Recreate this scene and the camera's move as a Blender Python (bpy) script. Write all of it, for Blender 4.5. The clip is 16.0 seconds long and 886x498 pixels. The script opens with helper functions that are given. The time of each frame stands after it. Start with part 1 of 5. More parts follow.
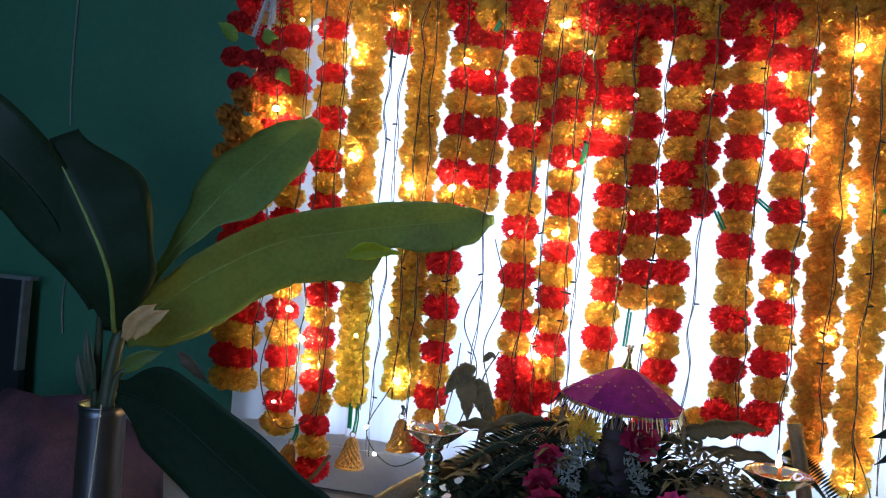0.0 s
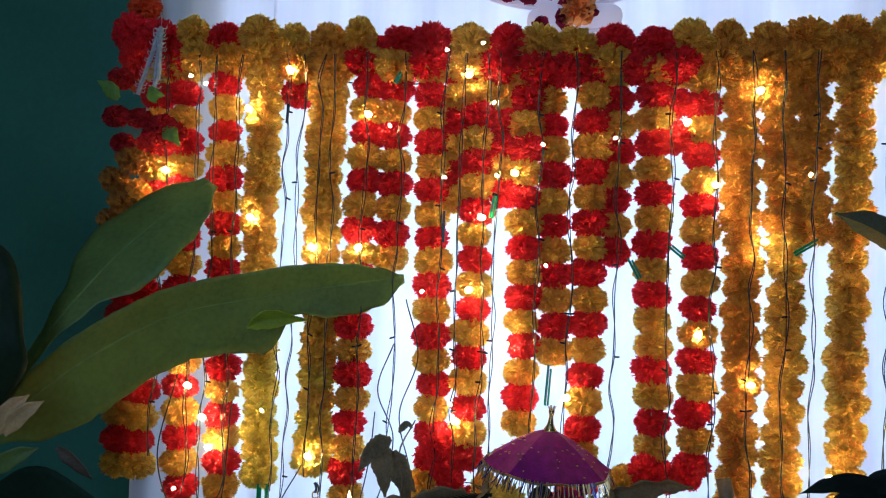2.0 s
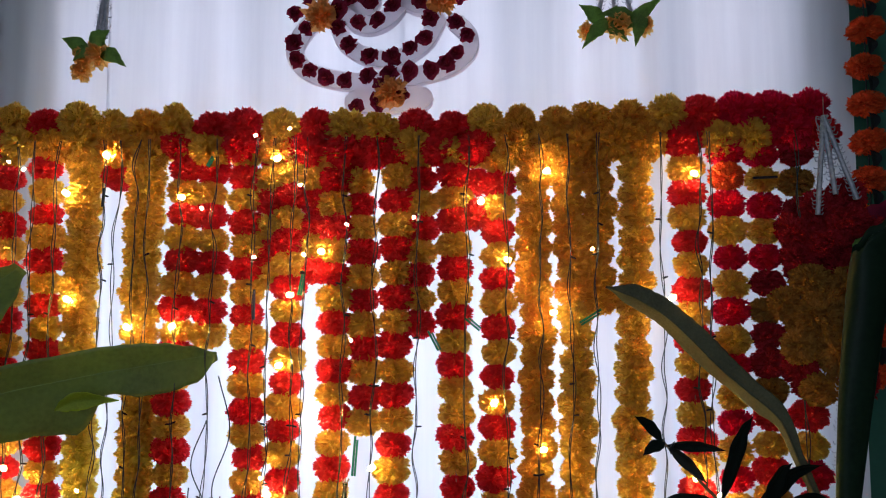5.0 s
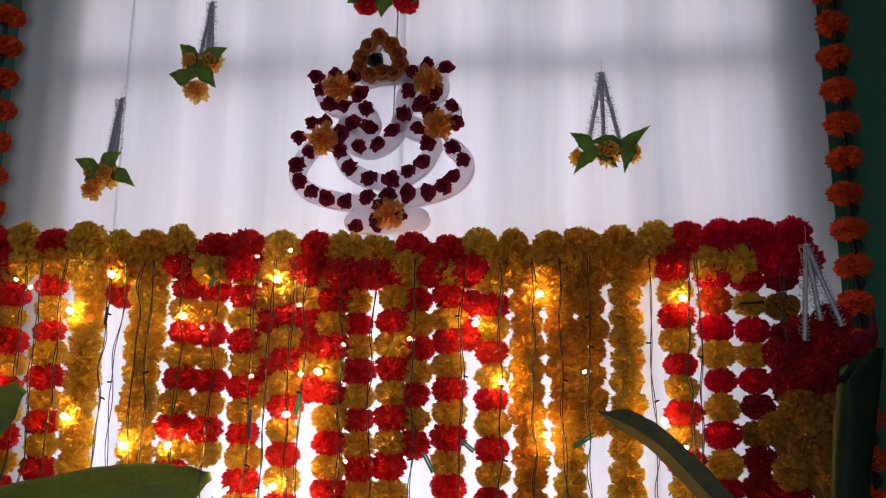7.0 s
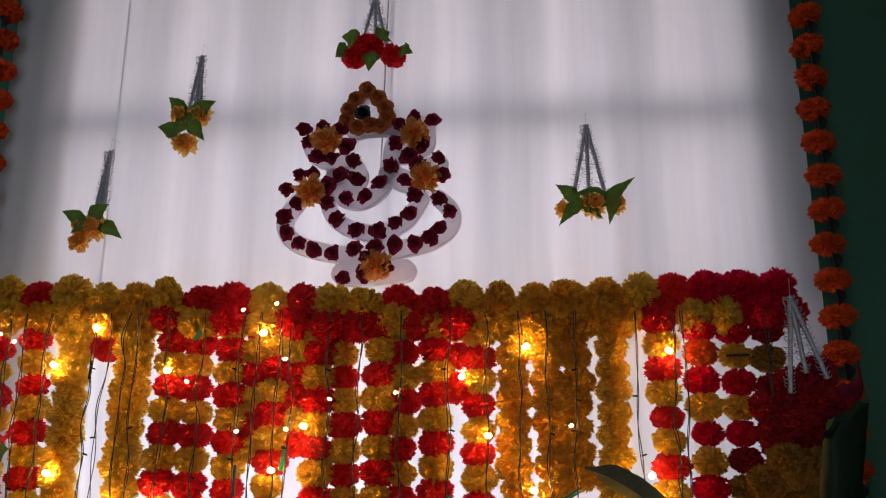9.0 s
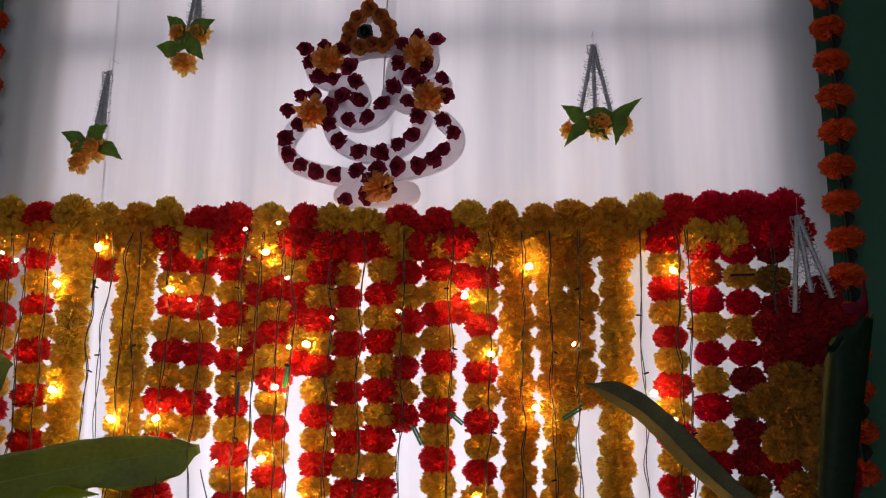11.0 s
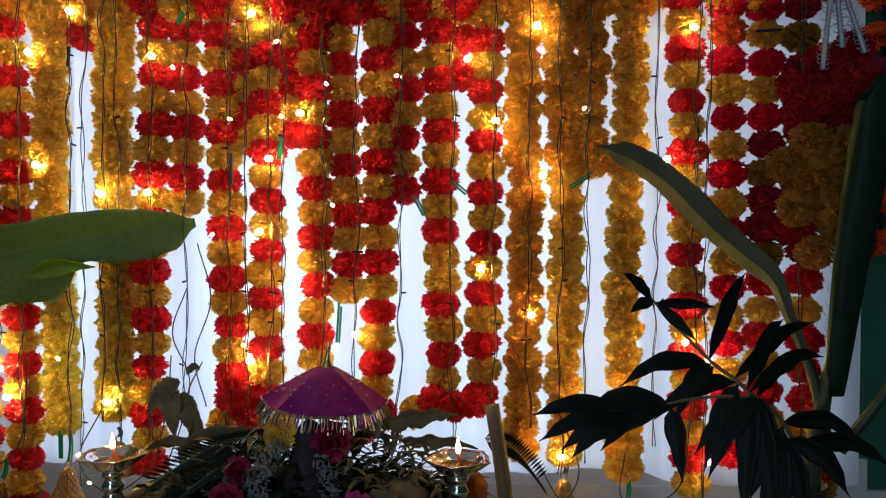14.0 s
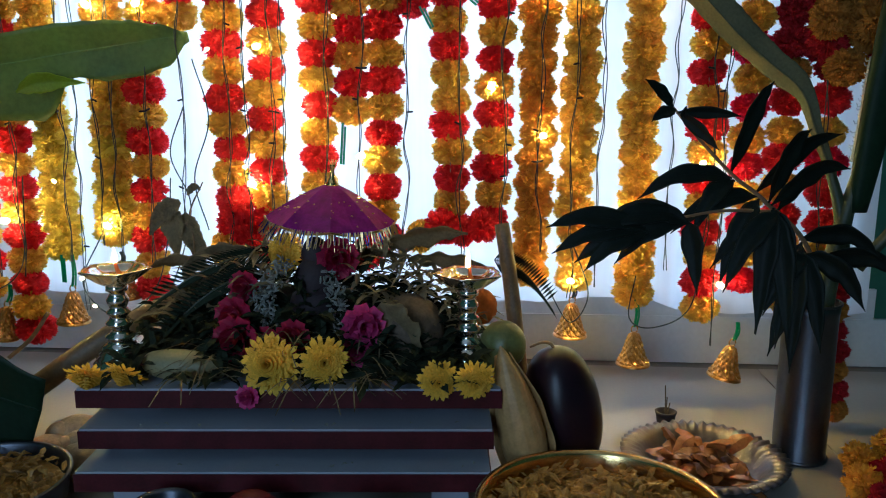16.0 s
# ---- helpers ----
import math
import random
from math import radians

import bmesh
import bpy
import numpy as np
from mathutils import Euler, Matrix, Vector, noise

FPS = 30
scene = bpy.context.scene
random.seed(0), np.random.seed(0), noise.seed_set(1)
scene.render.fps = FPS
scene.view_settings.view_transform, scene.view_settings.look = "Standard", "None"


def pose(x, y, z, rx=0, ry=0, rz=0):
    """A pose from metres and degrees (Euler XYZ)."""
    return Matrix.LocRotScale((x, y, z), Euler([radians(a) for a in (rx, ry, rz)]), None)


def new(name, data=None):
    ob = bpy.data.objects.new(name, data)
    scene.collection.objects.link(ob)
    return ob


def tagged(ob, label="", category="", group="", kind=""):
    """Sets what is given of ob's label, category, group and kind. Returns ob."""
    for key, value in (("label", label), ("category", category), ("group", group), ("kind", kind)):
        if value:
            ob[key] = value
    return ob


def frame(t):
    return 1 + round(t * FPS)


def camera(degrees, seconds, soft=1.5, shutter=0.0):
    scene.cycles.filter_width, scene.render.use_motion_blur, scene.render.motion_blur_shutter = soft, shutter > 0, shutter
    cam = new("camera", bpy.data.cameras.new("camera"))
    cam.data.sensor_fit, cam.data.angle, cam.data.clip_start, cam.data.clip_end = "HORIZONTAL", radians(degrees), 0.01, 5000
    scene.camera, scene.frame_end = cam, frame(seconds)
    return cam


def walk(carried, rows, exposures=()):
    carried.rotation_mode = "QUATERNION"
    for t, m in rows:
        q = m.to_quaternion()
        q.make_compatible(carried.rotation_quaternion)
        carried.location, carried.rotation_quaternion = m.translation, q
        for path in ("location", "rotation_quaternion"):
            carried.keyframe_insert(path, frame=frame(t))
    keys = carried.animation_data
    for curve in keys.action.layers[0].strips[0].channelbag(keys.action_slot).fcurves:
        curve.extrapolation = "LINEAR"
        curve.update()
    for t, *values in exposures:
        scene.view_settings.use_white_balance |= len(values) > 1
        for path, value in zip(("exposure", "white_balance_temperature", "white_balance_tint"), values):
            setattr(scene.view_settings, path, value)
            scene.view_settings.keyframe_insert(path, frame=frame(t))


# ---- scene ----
cam = camera(58.0, 16.0, soft=1.1)
METRES, EYE, TILT, LEAN, TURN = 0.9, 0.60, -1.0, -4.5, 13.0
ROWS = [
    (0.0, 0.0, 0.0, 0.0, 0.0, 0.0, -0.0),
    (0.5, -0.0277, 0.0586, 0.0145, -0.55, 0.42, 0.66),
    (1.0, -0.062, 0.1047, 0.0022, -0.16, 2.23, 1.36),
    (1.5, -0.0358, 0.106, 0.003, -2.31, 1.84, 1.27),
    (2.0, 0.0287, 0.0826, 0.0374, -5.57, 2.85, 2.89),
    (2.5, 0.0837, 0.0603, 0.0568, -8.15, 3.53, 3.4),
    (3.0, 0.1476, 0.036, 0.0708, -9.81, 4.74, 4.03),
    (5.5, 0.3213, -0.045, 0.0993, -8.88, 5.95, 4.54),
    (6.0, 0.3241, -0.0603, 0.1233, -9.72, 8.62, 4.34),
    (6.5, 0.3201, -0.0743, 0.1431, -9.7, 10.37, 4.1),
    (7.0, 0.315, -0.0829, 0.1493, -9.05, 11.72, 4.06),
    (7.5, 0.3207, -0.0854, 0.1618, -9.26, 12.59, 4.59),
    (8.0, 0.3242, -0.0957, 0.1792, -9.46, 14.2, 4.56),
    (10.5, 0.3309, -0.0963, 0.1493, -9.29, 14.5, 4.0),
    (11.0, 0.3341, -0.0688, 0.1234, -9.19, 10.67, 4.1),
    (11.5, 0.3397, -0.0481, 0.1112, -9.28, 8.44, 4.52),
    (12.0, 0.3361, -0.0448, 0.1045, -8.71, 8.09, 4.33),
    (12.5, 0.3354, -0.0335, 0.0822, -8.94, 6.5, 4.22),
    (13.0, 0.3341, -0.011, 0.0593, -8.76, 3.81, 4.21),
    (13.5, 0.3383, 0.0081, 0.0361, -9.11, 1.36, 4.65),
    (14.0, 0.3355, 0.0278, 0.0099, -9.18, -1.49, 4.69),
    (14.5, 0.3371, 0.0418, -0.0174, -9.29, -3.85, 5.02),
    (15.0, 0.3313, 0.0485, -0.0414, -8.65, -6.34, 4.82),
    (15.5, 0.3269, 0.0582, -0.0592, -8.62, -8.38, 4.75),
    (16.0, 0.3222, 0.0774, -0.0783, -9.1, -11.07, 4.53),
]
walk(cam, [(t, pose(0, 0, EYE, TILT, LEAN, TURN) @ pose(METRES * x, METRES * y, METRES * z, 90 + pitch, roll, yaw)) for t, x, y, z, yaw, pitch, roll in ROWS],
     exposures=[(0.0, 0.80, 5080, 13), (1.5, 0.60, 5050, 14), (2.0, 0.40, 4980, 13), (3.0, 0.08, 5350, 16), (5.5, 0.24, 6000, 20), (6.5, 0.28, 6450, 23), (8.0, 0.0, 6750, 24), (10.5, 0.0, 7000, 26), (11.5, 0.10, 7000, 26), (12.5, 0.12, 6600, 22), (13.5, 0.08, 5950, 15), (14.5, 0.22, 5400, 8), (15.0, 0.26, 5300, 6), (16.0, 0.58, 5150, 4)])

# ---- world and large lights ----
world = bpy.data.worlds.new("world")
scene.world = world
world.use_nodes = True
_wn = world.node_tree
_sky = _wn.nodes.new("ShaderNodeTexSky")
_sky.sky_type = "NISHITA"
_sky.sun_disc = False
_sky.sun_elevation = radians(35)
_sky.sun_rotation = radians(20)
_wn.links.new(_sky.outputs[0], _wn.nodes["Background"].inputs[0])
_wn.nodes["Background"].inputs[1].default_value = 0.08


def area_light(name, x, y, z, sx, sz, watts, colour, tip=0.0, spread=180):
    d = bpy.data.lights.new(name, "AREA")
    d.shape, d.size, d.size_y, d.energy, d.color = "RECTANGLE", sx, sz, watts, colour
    d.spread = radians(spread)
    ob = new(name, d)
    ob.matrix_world = pose(x, y, z, -90 + tip, 0, 0)
    return ob


# daylight in the opening of the window: the lower casements stand open, the upper ones have frosted glass
area_light("window_light_lower", -0.03, 2.12, 0.60, 1.44, 0.85, 10.0, (0.76, 0.88, 1.0))
area_light("window_light_upper", 0.10, 2.12, 1.60, 1.66, 1.05, 3.8, (0.92, 0.92, 1.0), 0.0, 72)
# added front fill, set in an unseen doorway behind the viewer
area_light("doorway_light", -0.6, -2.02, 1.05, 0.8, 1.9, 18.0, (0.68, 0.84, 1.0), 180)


# ---- materials ----
def mat(name, colour, rough=0.6, metal=0.0, vary=0.15, scale=40.0, bump=0.1, fine=250.0, translucent=0.0, per="", hue=0.0, emit=0.0, spec=0.5, second=None):
    """A surface with large stains and fine grain; per: 'object' or 'island' varies whole pieces."""
    m = bpy.data.materials.new(name)
    m.use_nodes = True
    nt = m.node_tree
    n, l = nt.nodes, nt.links
    p = n["Principled BSDF"]
    out = n["Material Output"]
    tc = n.new("ShaderNodeTexCoord")
    big, small = n.new("ShaderNodeTexNoise"), n.new("ShaderNodeTexNoise")
    big.inputs["Scale"].default_value, small.inputs["Scale"].default_value = scale, fine
    big.inputs["Detail"].default_value = 4
    l.new(tc.outputs["Object"], big.inputs["Vector"])
    l.new(tc.outputs["Object"], small.inputs["Vector"])
    add = n.new("ShaderNodeMath")
    add.operation = "MULTIPLY_ADD"
    l.new(big.outputs["Fac"], add.inputs[0])
    add.inputs[1].default_value = 0.65
    half = n.new("ShaderNodeMath")
    half.operation = "MULTIPLY"
    l.new(small.outputs["Fac"], half.inputs[0])
    half.inputs[1].default_value = 0.35
    l.new(half.outputs[0], add.inputs[2])
    ramp = n.new("ShaderNodeValToRGB")
    c = Vector(colour)
    d = Vector(second) if second else c * (1 + vary)
    ramp.color_ramp.elements[0].color = (*(c * (1 - vary)), 1)
    ramp.color_ramp.elements[1].color = (*d, 1)
    ramp.color_ramp.elements[0].position, ramp.color_ramp.elements[1].position = 0.35, 0.65
    l.new(add.outputs[0], ramp.inputs[0])
    col = ramp.outputs[0]
    if per:
        src = n.new("ShaderNodeObjectInfo").outputs["Random"] if per == "object" else n.new("ShaderNodeNewGeometry").outputs["Random Per Island"]
        hsv = n.new("ShaderNodeHueSaturation")
        rng = n.new("ShaderNodeMapRange")
        rng.inputs[3].default_value, rng.inputs[4].default_value = 0.82, 1.03
        l.new(src, rng.inputs[0])
        l.new(rng.outputs[0], hsv.inputs["Value"])
        if hue:
            rh = n.new("ShaderNodeMapRange")
            rh.inputs[3].default_value, rh.inputs[4].default_value = 0.5 - hue, 0.5 + hue
            l.new(src, rh.inputs[0])
            l.new(rh.outputs[0], hsv.inputs["Hue"])
        l.new(col, hsv.inputs["Color"])
        col = hsv.outputs[0]
    l.new(col, p.inputs["Base Color"])
    p.inputs["Roughness"].default_value, p.inputs["Metallic"].default_value = rough, metal
    p.inputs["Specular IOR Level"].default_value = spec
    if bump:
        b = n.new("ShaderNodeBump")
        b.inputs["Strength"].default_value, b.inputs["Distance"].default_value = bump, 0.002
        l.new(add.outputs[0], b.inputs["Height"])
        l.new(b.outputs[0], p.inputs["Normal"])
    if emit:
        l.new(col, p.inputs["Emission Color"])
        p.inputs["Emission Strength"].default_value = emit
    if translucent:
        tr, mix = n.new("ShaderNodeBsdfTranslucent"), n.new("ShaderNodeMixShader")
        l.new(col, tr.inputs["Color"])
        mix.inputs[0].default_value = translucent
        l.new(p.outputs[0], mix.inputs[1])
        l.new(tr.outputs[0], mix.inputs[2])
        l.new(mix.outputs[0], out.inputs["Surface"])
    return m


RED = mat("red_petal_cloth", (0.98, 0.068, 0.082), 0.75, vary=0.05, translucent=0.80, per="island", spec=0.2)
CRIMSON = mat("crimson_petal_cloth", (0.95, 0.032, 0.11), 0.75, vary=0.05, translucent=0.80, per="island", spec=0.2)
YELLOW = mat("yellow_petal_cloth", (0.97, 0.70, 0.13), 0.75, vary=0.05, translucent=0.80, per="island", hue=0.012, spec=0.2)
GOLDEN = mat("golden_petal_cloth", (0.96, 0.60, 0.09), 0.75, vary=0.05, translucent=0.80, per="island", hue=0.012, spec=0.2)
LEMONY = mat("lemon_marigold_cloth", (0.97, 0.80, 0.15), 0.75, vary=0.05, translucent=0.80, per="island", hue=0.010, spec=0.2)
# red and gold cloth again, darkened: shade of the unlit flowers in the colour
SHADED_RED = mat("shaded_red_cloth", (0.46, 0.020, 0.028), 0.8, vary=0.2, translucent=0.33, per="island", spec=0.1)
SHADED_GOLD = mat("shaded_gold_cloth", (0.44, 0.19, 0.03), 0.8, vary=0.2, translucent=0.33, per="island", spec=0.1)
ORANGE = mat("orange_petal_cloth", (0.85, 0.12, 0.025), 0.7, vary=0.2, translucent=0.35, per="island", spec=0.2)
MAROON = mat("maroon_rose_cloth", (0.30, 0.016, 0.045), 0.7, vary=0.3, translucent=0.28, per="island", spec=0.2)
APRICOT = mat("apricot_petal_cloth", (0.95, 0.47, 0.14), 0.7, vary=0.1, translucent=0.70, per="island", spec=0.2)
RUST = mat("rust_rose_cloth", (0.62, 0.19, 0.05), 0.7, vary=0.2, translucent=0.4, per="island", spec=0.2)
MAGENTA = mat("magenta_petal", (0.36, 0.010, 0.060), 0.6, vary=0.2, translucent=0.2, per="island")
PINK = mat("pink_petal", (0.56, 0.05, 0.22), 0.6, vary=0.2, translucent=0.2, per="island")
CHRYSANTH = mat("chrysanthemum_petal", (0.97, 0.66, 0.07), 0.6, vary=0.12, translucent=0.45, per="island")
ROOT = mat("pale_root_skin", (0.46, 0.31, 0.17), 0.6, vary=0.3, scale=40, bump=0.25)
JASMINE = mat("jasmine_bud", (0.26, 0.27, 0.25), 0.6, vary=0.15, per="island")
CLOTH = mat("white_curtain_cloth", (0.80, 0.80, 0.82), 0.9, vary=0.04, scale=3, fine=900, bump=0.05, translucent=0.62, spec=0.1)
FOAM = mat("white_foam_board", (0.90, 0.86, 0.89), 0.8, vary=0.03, scale=20, fine=600, translucent=0.72)
# vertical streaks painted into the curtain: weave, plus light through folds and panes
_nt = CLOTH.node_tree
_map, _str, _mul = _nt.nodes.new("ShaderNodeMapping"), _nt.nodes.new("ShaderNodeTexNoise"), _nt.nodes.new("ShaderNodeMixRGB")
_map.inputs["Scale"].default_value = (15, 15, 0.8)
_str.inputs["Scale"].default_value, _str.inputs["Detail"].default_value, _str.inputs["Roughness"].default_value = 1.0, 8, 0.62
_nt.links.new(next(q for q in _nt.nodes if q.bl_idname == "ShaderNodeTexCoord").outputs["Object"], _map.inputs[0])
_nt.links.new(_map.outputs[0], _str.inputs["Vector"])
_rmp = _nt.nodes.new("ShaderNodeValToRGB")
_rmp.color_ramp.elements[0].color, _rmp.color_ramp.elements[1].color = (0.66, 0.66, 0.69, 1), (0.92, 0.92, 0.93, 1)
_rmp.color_ramp.elements[0].position, _rmp.color_ramp.elements[1].position = 0.25, 0.72
_nt.links.new(_str.outputs["Fac"], _rmp.inputs[0])
_nt.links.new(_rmp.outputs[0], next(q for q in _nt.nodes if q.bl_idname == "ShaderNodeBsdfTranslucent").inputs["Color"])
GREEN_WALL = mat("green_wall_paint", (0.028, 0.114, 0.068), 0.65, vary=0.12, scale=3, fine=90, bump=0.15)
SKIRT = mat("grey_skirting_tile", (0.60, 0.59, 0.58), 0.35, vary=0.08, scale=5, fine=120, bump=0.03)
FLOOR = mat("cream_floor_tile", (0.31, 0.275, 0.24), 0.28, vary=0.08, scale=4, fine=160, bump=0.04)
GROUT = mat("floor_grout", (0.22, 0.20, 0.18), 0.9)
CEIL = mat("white_ceiling_paint", (0.72, 0.72, 0.70), 0.8, scale=3)
FRAME = mat("window_frame_paint", (0.30, 0.28, 0.26), 0.5)
WIRE = mat("dark_green_wire", (0.045, 0.055, 0.045), 0.45, bump=0)
CLIP = mat("black_plastic", (0.012, 0.012, 0.013), 0.4, bump=0)
TAPE = mat("green_tape", (0.01, 0.30, 0.09), 0.4, bump=0.02, translucent=0.2)
STRAW = mat("straw_thread", (0.55, 0.45, 0.30), 0.8)
LEAF = mat("banana_leaf_green", (0.150, 0.215, 0.048), 0.5, vary=0.25, scale=9, fine=120, bump=0.15, translucent=0.38)
# leaf green brightened: bulb light shining through the fold, put into the colour
LEAF_BACKLIT = mat("backlit_leaf_fold", (0.40, 0.52, 0.05), 0.5, vary=0.2, scale=20, translucent=0.75)
LEAF_DULL = mat("dull_olive_leaf", (0.13, 0.12, 0.062), 0.65, vary=0.25, scale=12, bump=0.15, translucent=0.15, spec=0.15)
# darkened copy of the banana leaf green, with the shade in its colour
LEAF_SHADED = mat("banana_leaf_shaded_green", (0.011, 0.024, 0.012), 0.45, vary=0.3, scale=9, fine=120, bump=0.15, translucent=0.05, spec=0.12)
# near black: the twig's lack of front light is put into this green
MANGO_LEAF = mat("mango_leaf_shaded_green", (0.006, 0.010, 0.007), 0.55, vary=0.3, scale=14, bump=0.1, translucent=0.05, spec=0.2)
RIB = mat("leaf_rib", (0.15, 0.23, 0.05), 0.5, vary=0.2)
STEM = mat("banana_stem", (0.038, 0.048, 0.022), 0.5, vary=0.3, scale=18, bump=0.2)
DRY = mat("dry_leaf", (0.20, 0.150, 0.075), 0.8, vary=0.35, scale=25, bump=0.3, translucent=0.15, per="island")
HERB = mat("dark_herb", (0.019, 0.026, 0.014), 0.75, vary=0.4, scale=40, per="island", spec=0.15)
CANE = mat("brown_cane", (0.17, 0.11, 0.055), 0.55, vary=0.3, scale=20, bump=0.2)
SILVER_CORD = mat("silver_tinsel_cord", (0.55, 0.54, 0.58), 0.5, 0.1, vary=0.2, scale=120, bump=0.3, translucent=0.35)
FABRIC_LEAF = mat("green_fabric_leaf", (0.22, 0.36, 0.07), 0.7, vary=0.25, scale=30, translucent=0.55)
LEMON = mat("lemon_petal_cloth", (0.97, 0.60, 0.17), 0.7, vary=0.12, translucent=0.72, per="island", spec=0.2)
GOLD = mat("gold_foil", (0.52, 0.27, 0.075), 0.28, 1.0, vary=0.2, scale=200, bump=0.1)
SILVER = mat("polished_silver", (0.80, 0.78, 0.76), 0.16, 1.0, vary=0.08, scale=60, bump=0.03)
STEEL = mat("brushed_steel", (0.12, 0.125, 0.15), 0.38, 1.0, vary=0.1, scale=30, bump=0.05)
BRASS = mat("polished_brass", (0.72, 0.50, 0.20), 0.22, 1.0, vary=0.12, scale=30, bump=0.03)
PURPLE = mat("purple_velvet", (0.19, 0.010, 0.20), 0.7, vary=0.3, scale=60, bump=0.2, translucent=0.26, spec=0.1)
TINSEL_BLUE = mat("blue_tinsel", (0.03, 0.06, 0.30), 0.3, 0.8, per="island")
TINSEL_GOLD = mat("gold_tinsel", (0.55, 0.36, 0.16), 0.3, 0.9, per="island")
CLAY = mat("dark_brown_clay", (0.030, 0.018, 0.022), 0.75, vary=0.3, scale=30, bump=0.2)
MAROON_WOOD = mat("maroon_board_edge", (0.055, 0.006, 0.010), 0.5, vary=0.3, scale=30, spec=0.2)
LAMINATE = mat("white_laminate", (0.34, 0.36, 0.43), 0.16, vary=0.05, scale=12, bump=0.02)
GOURD = mat("dark_purple_gourd_skin", (0.014, 0.006, 0.012), 0.32, vary=0.3, scale=20, bump=0.03, spec=0.3)
CORN = mat("pale_husk", (0.42, 0.26, 0.10), 0.5, vary=0.2, scale=60, bump=0.2)
MANGO = mat("green_mango_skin", (0.16, 0.17, 0.055), 0.4, vary=0.25, scale=20, bump=0.05)
BANANA = mat("pale_fruit_skin", (0.26, 0.235, 0.12), 0.5, vary=0.2, scale=20, bump=0.05)
COCONUT = mat("brown_coconut_husk", (0.10, 0.07, 0.045), 0.8, vary=0.35, scale=60, bump=0.5)
PETALS = mat("loose_yellow_petals", (0.42, 0.225, 0.045), 0.5, vary=0.45, per="island", translucent=0.15)
PEELS = mat("orange_slices", (0.34, 0.13, 0.04), 0.22, vary=0.3, per="island", translucent=0.15)
PAPER = mat("crimped_foil_plate", (0.13, 0.11, 0.125), 0.34, 0.7, vary=0.15, scale=60)
CARDBOARD = mat("purple_printed_cloth", (0.022, 0.014, 0.045), 0.8, vary=0.5, scale=14, second=(0.075, 0.028, 0.055))
BLACKBOARD = mat("dark_panel", (0.010, 0.012, 0.018), 0.3)
ALU = mat("aluminium_edge", (0.26, 0.26, 0.29), 0.4, 0.7)


def glow(name, colour, strength):
    m = bpy.data.materials.new(name)
    m.use_nodes = True
    p = m.node_tree.nodes["Principled BSDF"]
    p.inputs["Base Color"].default_value = (*colour, 1)
    p.inputs["Emission Color"].default_value = (*colour, 1)
    p.inputs["Emission Strength"].default_value = strength
    return m


BULB = glow("warm_led", (1.0, 0.68, 0.16), 380.0)
BULB_BARE = glow("warm_white_led", (1.0, 0.76, 0.40), 70.0)
FLAME = glow("oil_flame", (1.0, 0.62, 0.22), 16.0)


# ---- mesh tools ----
def mesh_of(name, verts, faces, material, smooth=False):
    me = bpy.data.meshes.new(name)
    me.from_pydata([tuple(v) for v in verts], [], faces)
    me.materials.append(material)
    if smooth:
        me.polygons.foreach_set("use_smooth", [True] * len(me.polygons))
    me.update()
    return me


def put(name, me, parent=None, m=None, label=""):
    ob = new(name, me)
    if parent is not None:
        ob.parent = parent
    if m is not None:
        ob.matrix_basis = m
    if label:
        ob["label"] = label
    return ob


def thing(name, m, label, category, group="", kind=""):
    ob = new(name)
    ob.empty_display_size = 0.02
    ob.matrix_basis = m
    return tagged(ob, label, category, group, kind)


def join(*pieces):
    v, f = [], []
    for pv, pf in pieces:
        k = len(v)
        v += list(pv)
        f += [tuple(i + k for i in q) for q in pf]
    return v, f


def moved(piece, m):
    return [m @ Vector(p) for p in piece[0]], piece[1]


def spline(points, n=8):
    """Smooth line through the points."""
    p = [Vector(q) for q in points]
    p = [2 * p[0] - p[1]] + p + [2 * p[-1] - p[-2]]
    out = []
    for i in range(1, len(p) - 2):
        for k in range(n):
            t = k / n
            a, b, c, d = p[i - 1], p[i], p[i + 1], p[i + 2]
            out.append(0.5 * (2 * b + (c - a) * t + (2 * a - 5 * b + 4 * c - d) * t * t + (3 * b - a - 3 * c + d) * t ** 3))
    out.append(p[-2])
    return out


def tube(points, radius, sides=6, taper=1.0):
    v, f = [], []
    n = len(points)
    up = Vector((0.31, 0.87, 0.39)).normalized()
    for i, p in enumerate(points):
        t = (points[min(i + 1, n - 1)] - points[max(i - 1, 0)]).normalized()
        a = t.cross(up)
        if a.length < 0.05:
            a = t.cross(Vector((1, 0, 0)))
        a.normalize()
        b = t.cross(a)
        r = radius * (1 + (taper - 1) * i / max(n - 1, 1))
        for k in range(sides):
            w = 2 * math.pi * k / sides
            v.append(p + a * math.cos(w) * r + b * math.sin(w) * r)
    for i in range(n - 1):
        for k in range(sides):
            k2 = (k + 1) % sides
            f.append((i * sides + k, i * sides + k2, (i + 1) * sides + k2, (i + 1) * sides + k))
    f.append(tuple(range(sides))[::-1])
    f.append(tuple((n - 1) * sides + k for k in range(sides)))
    return v, f


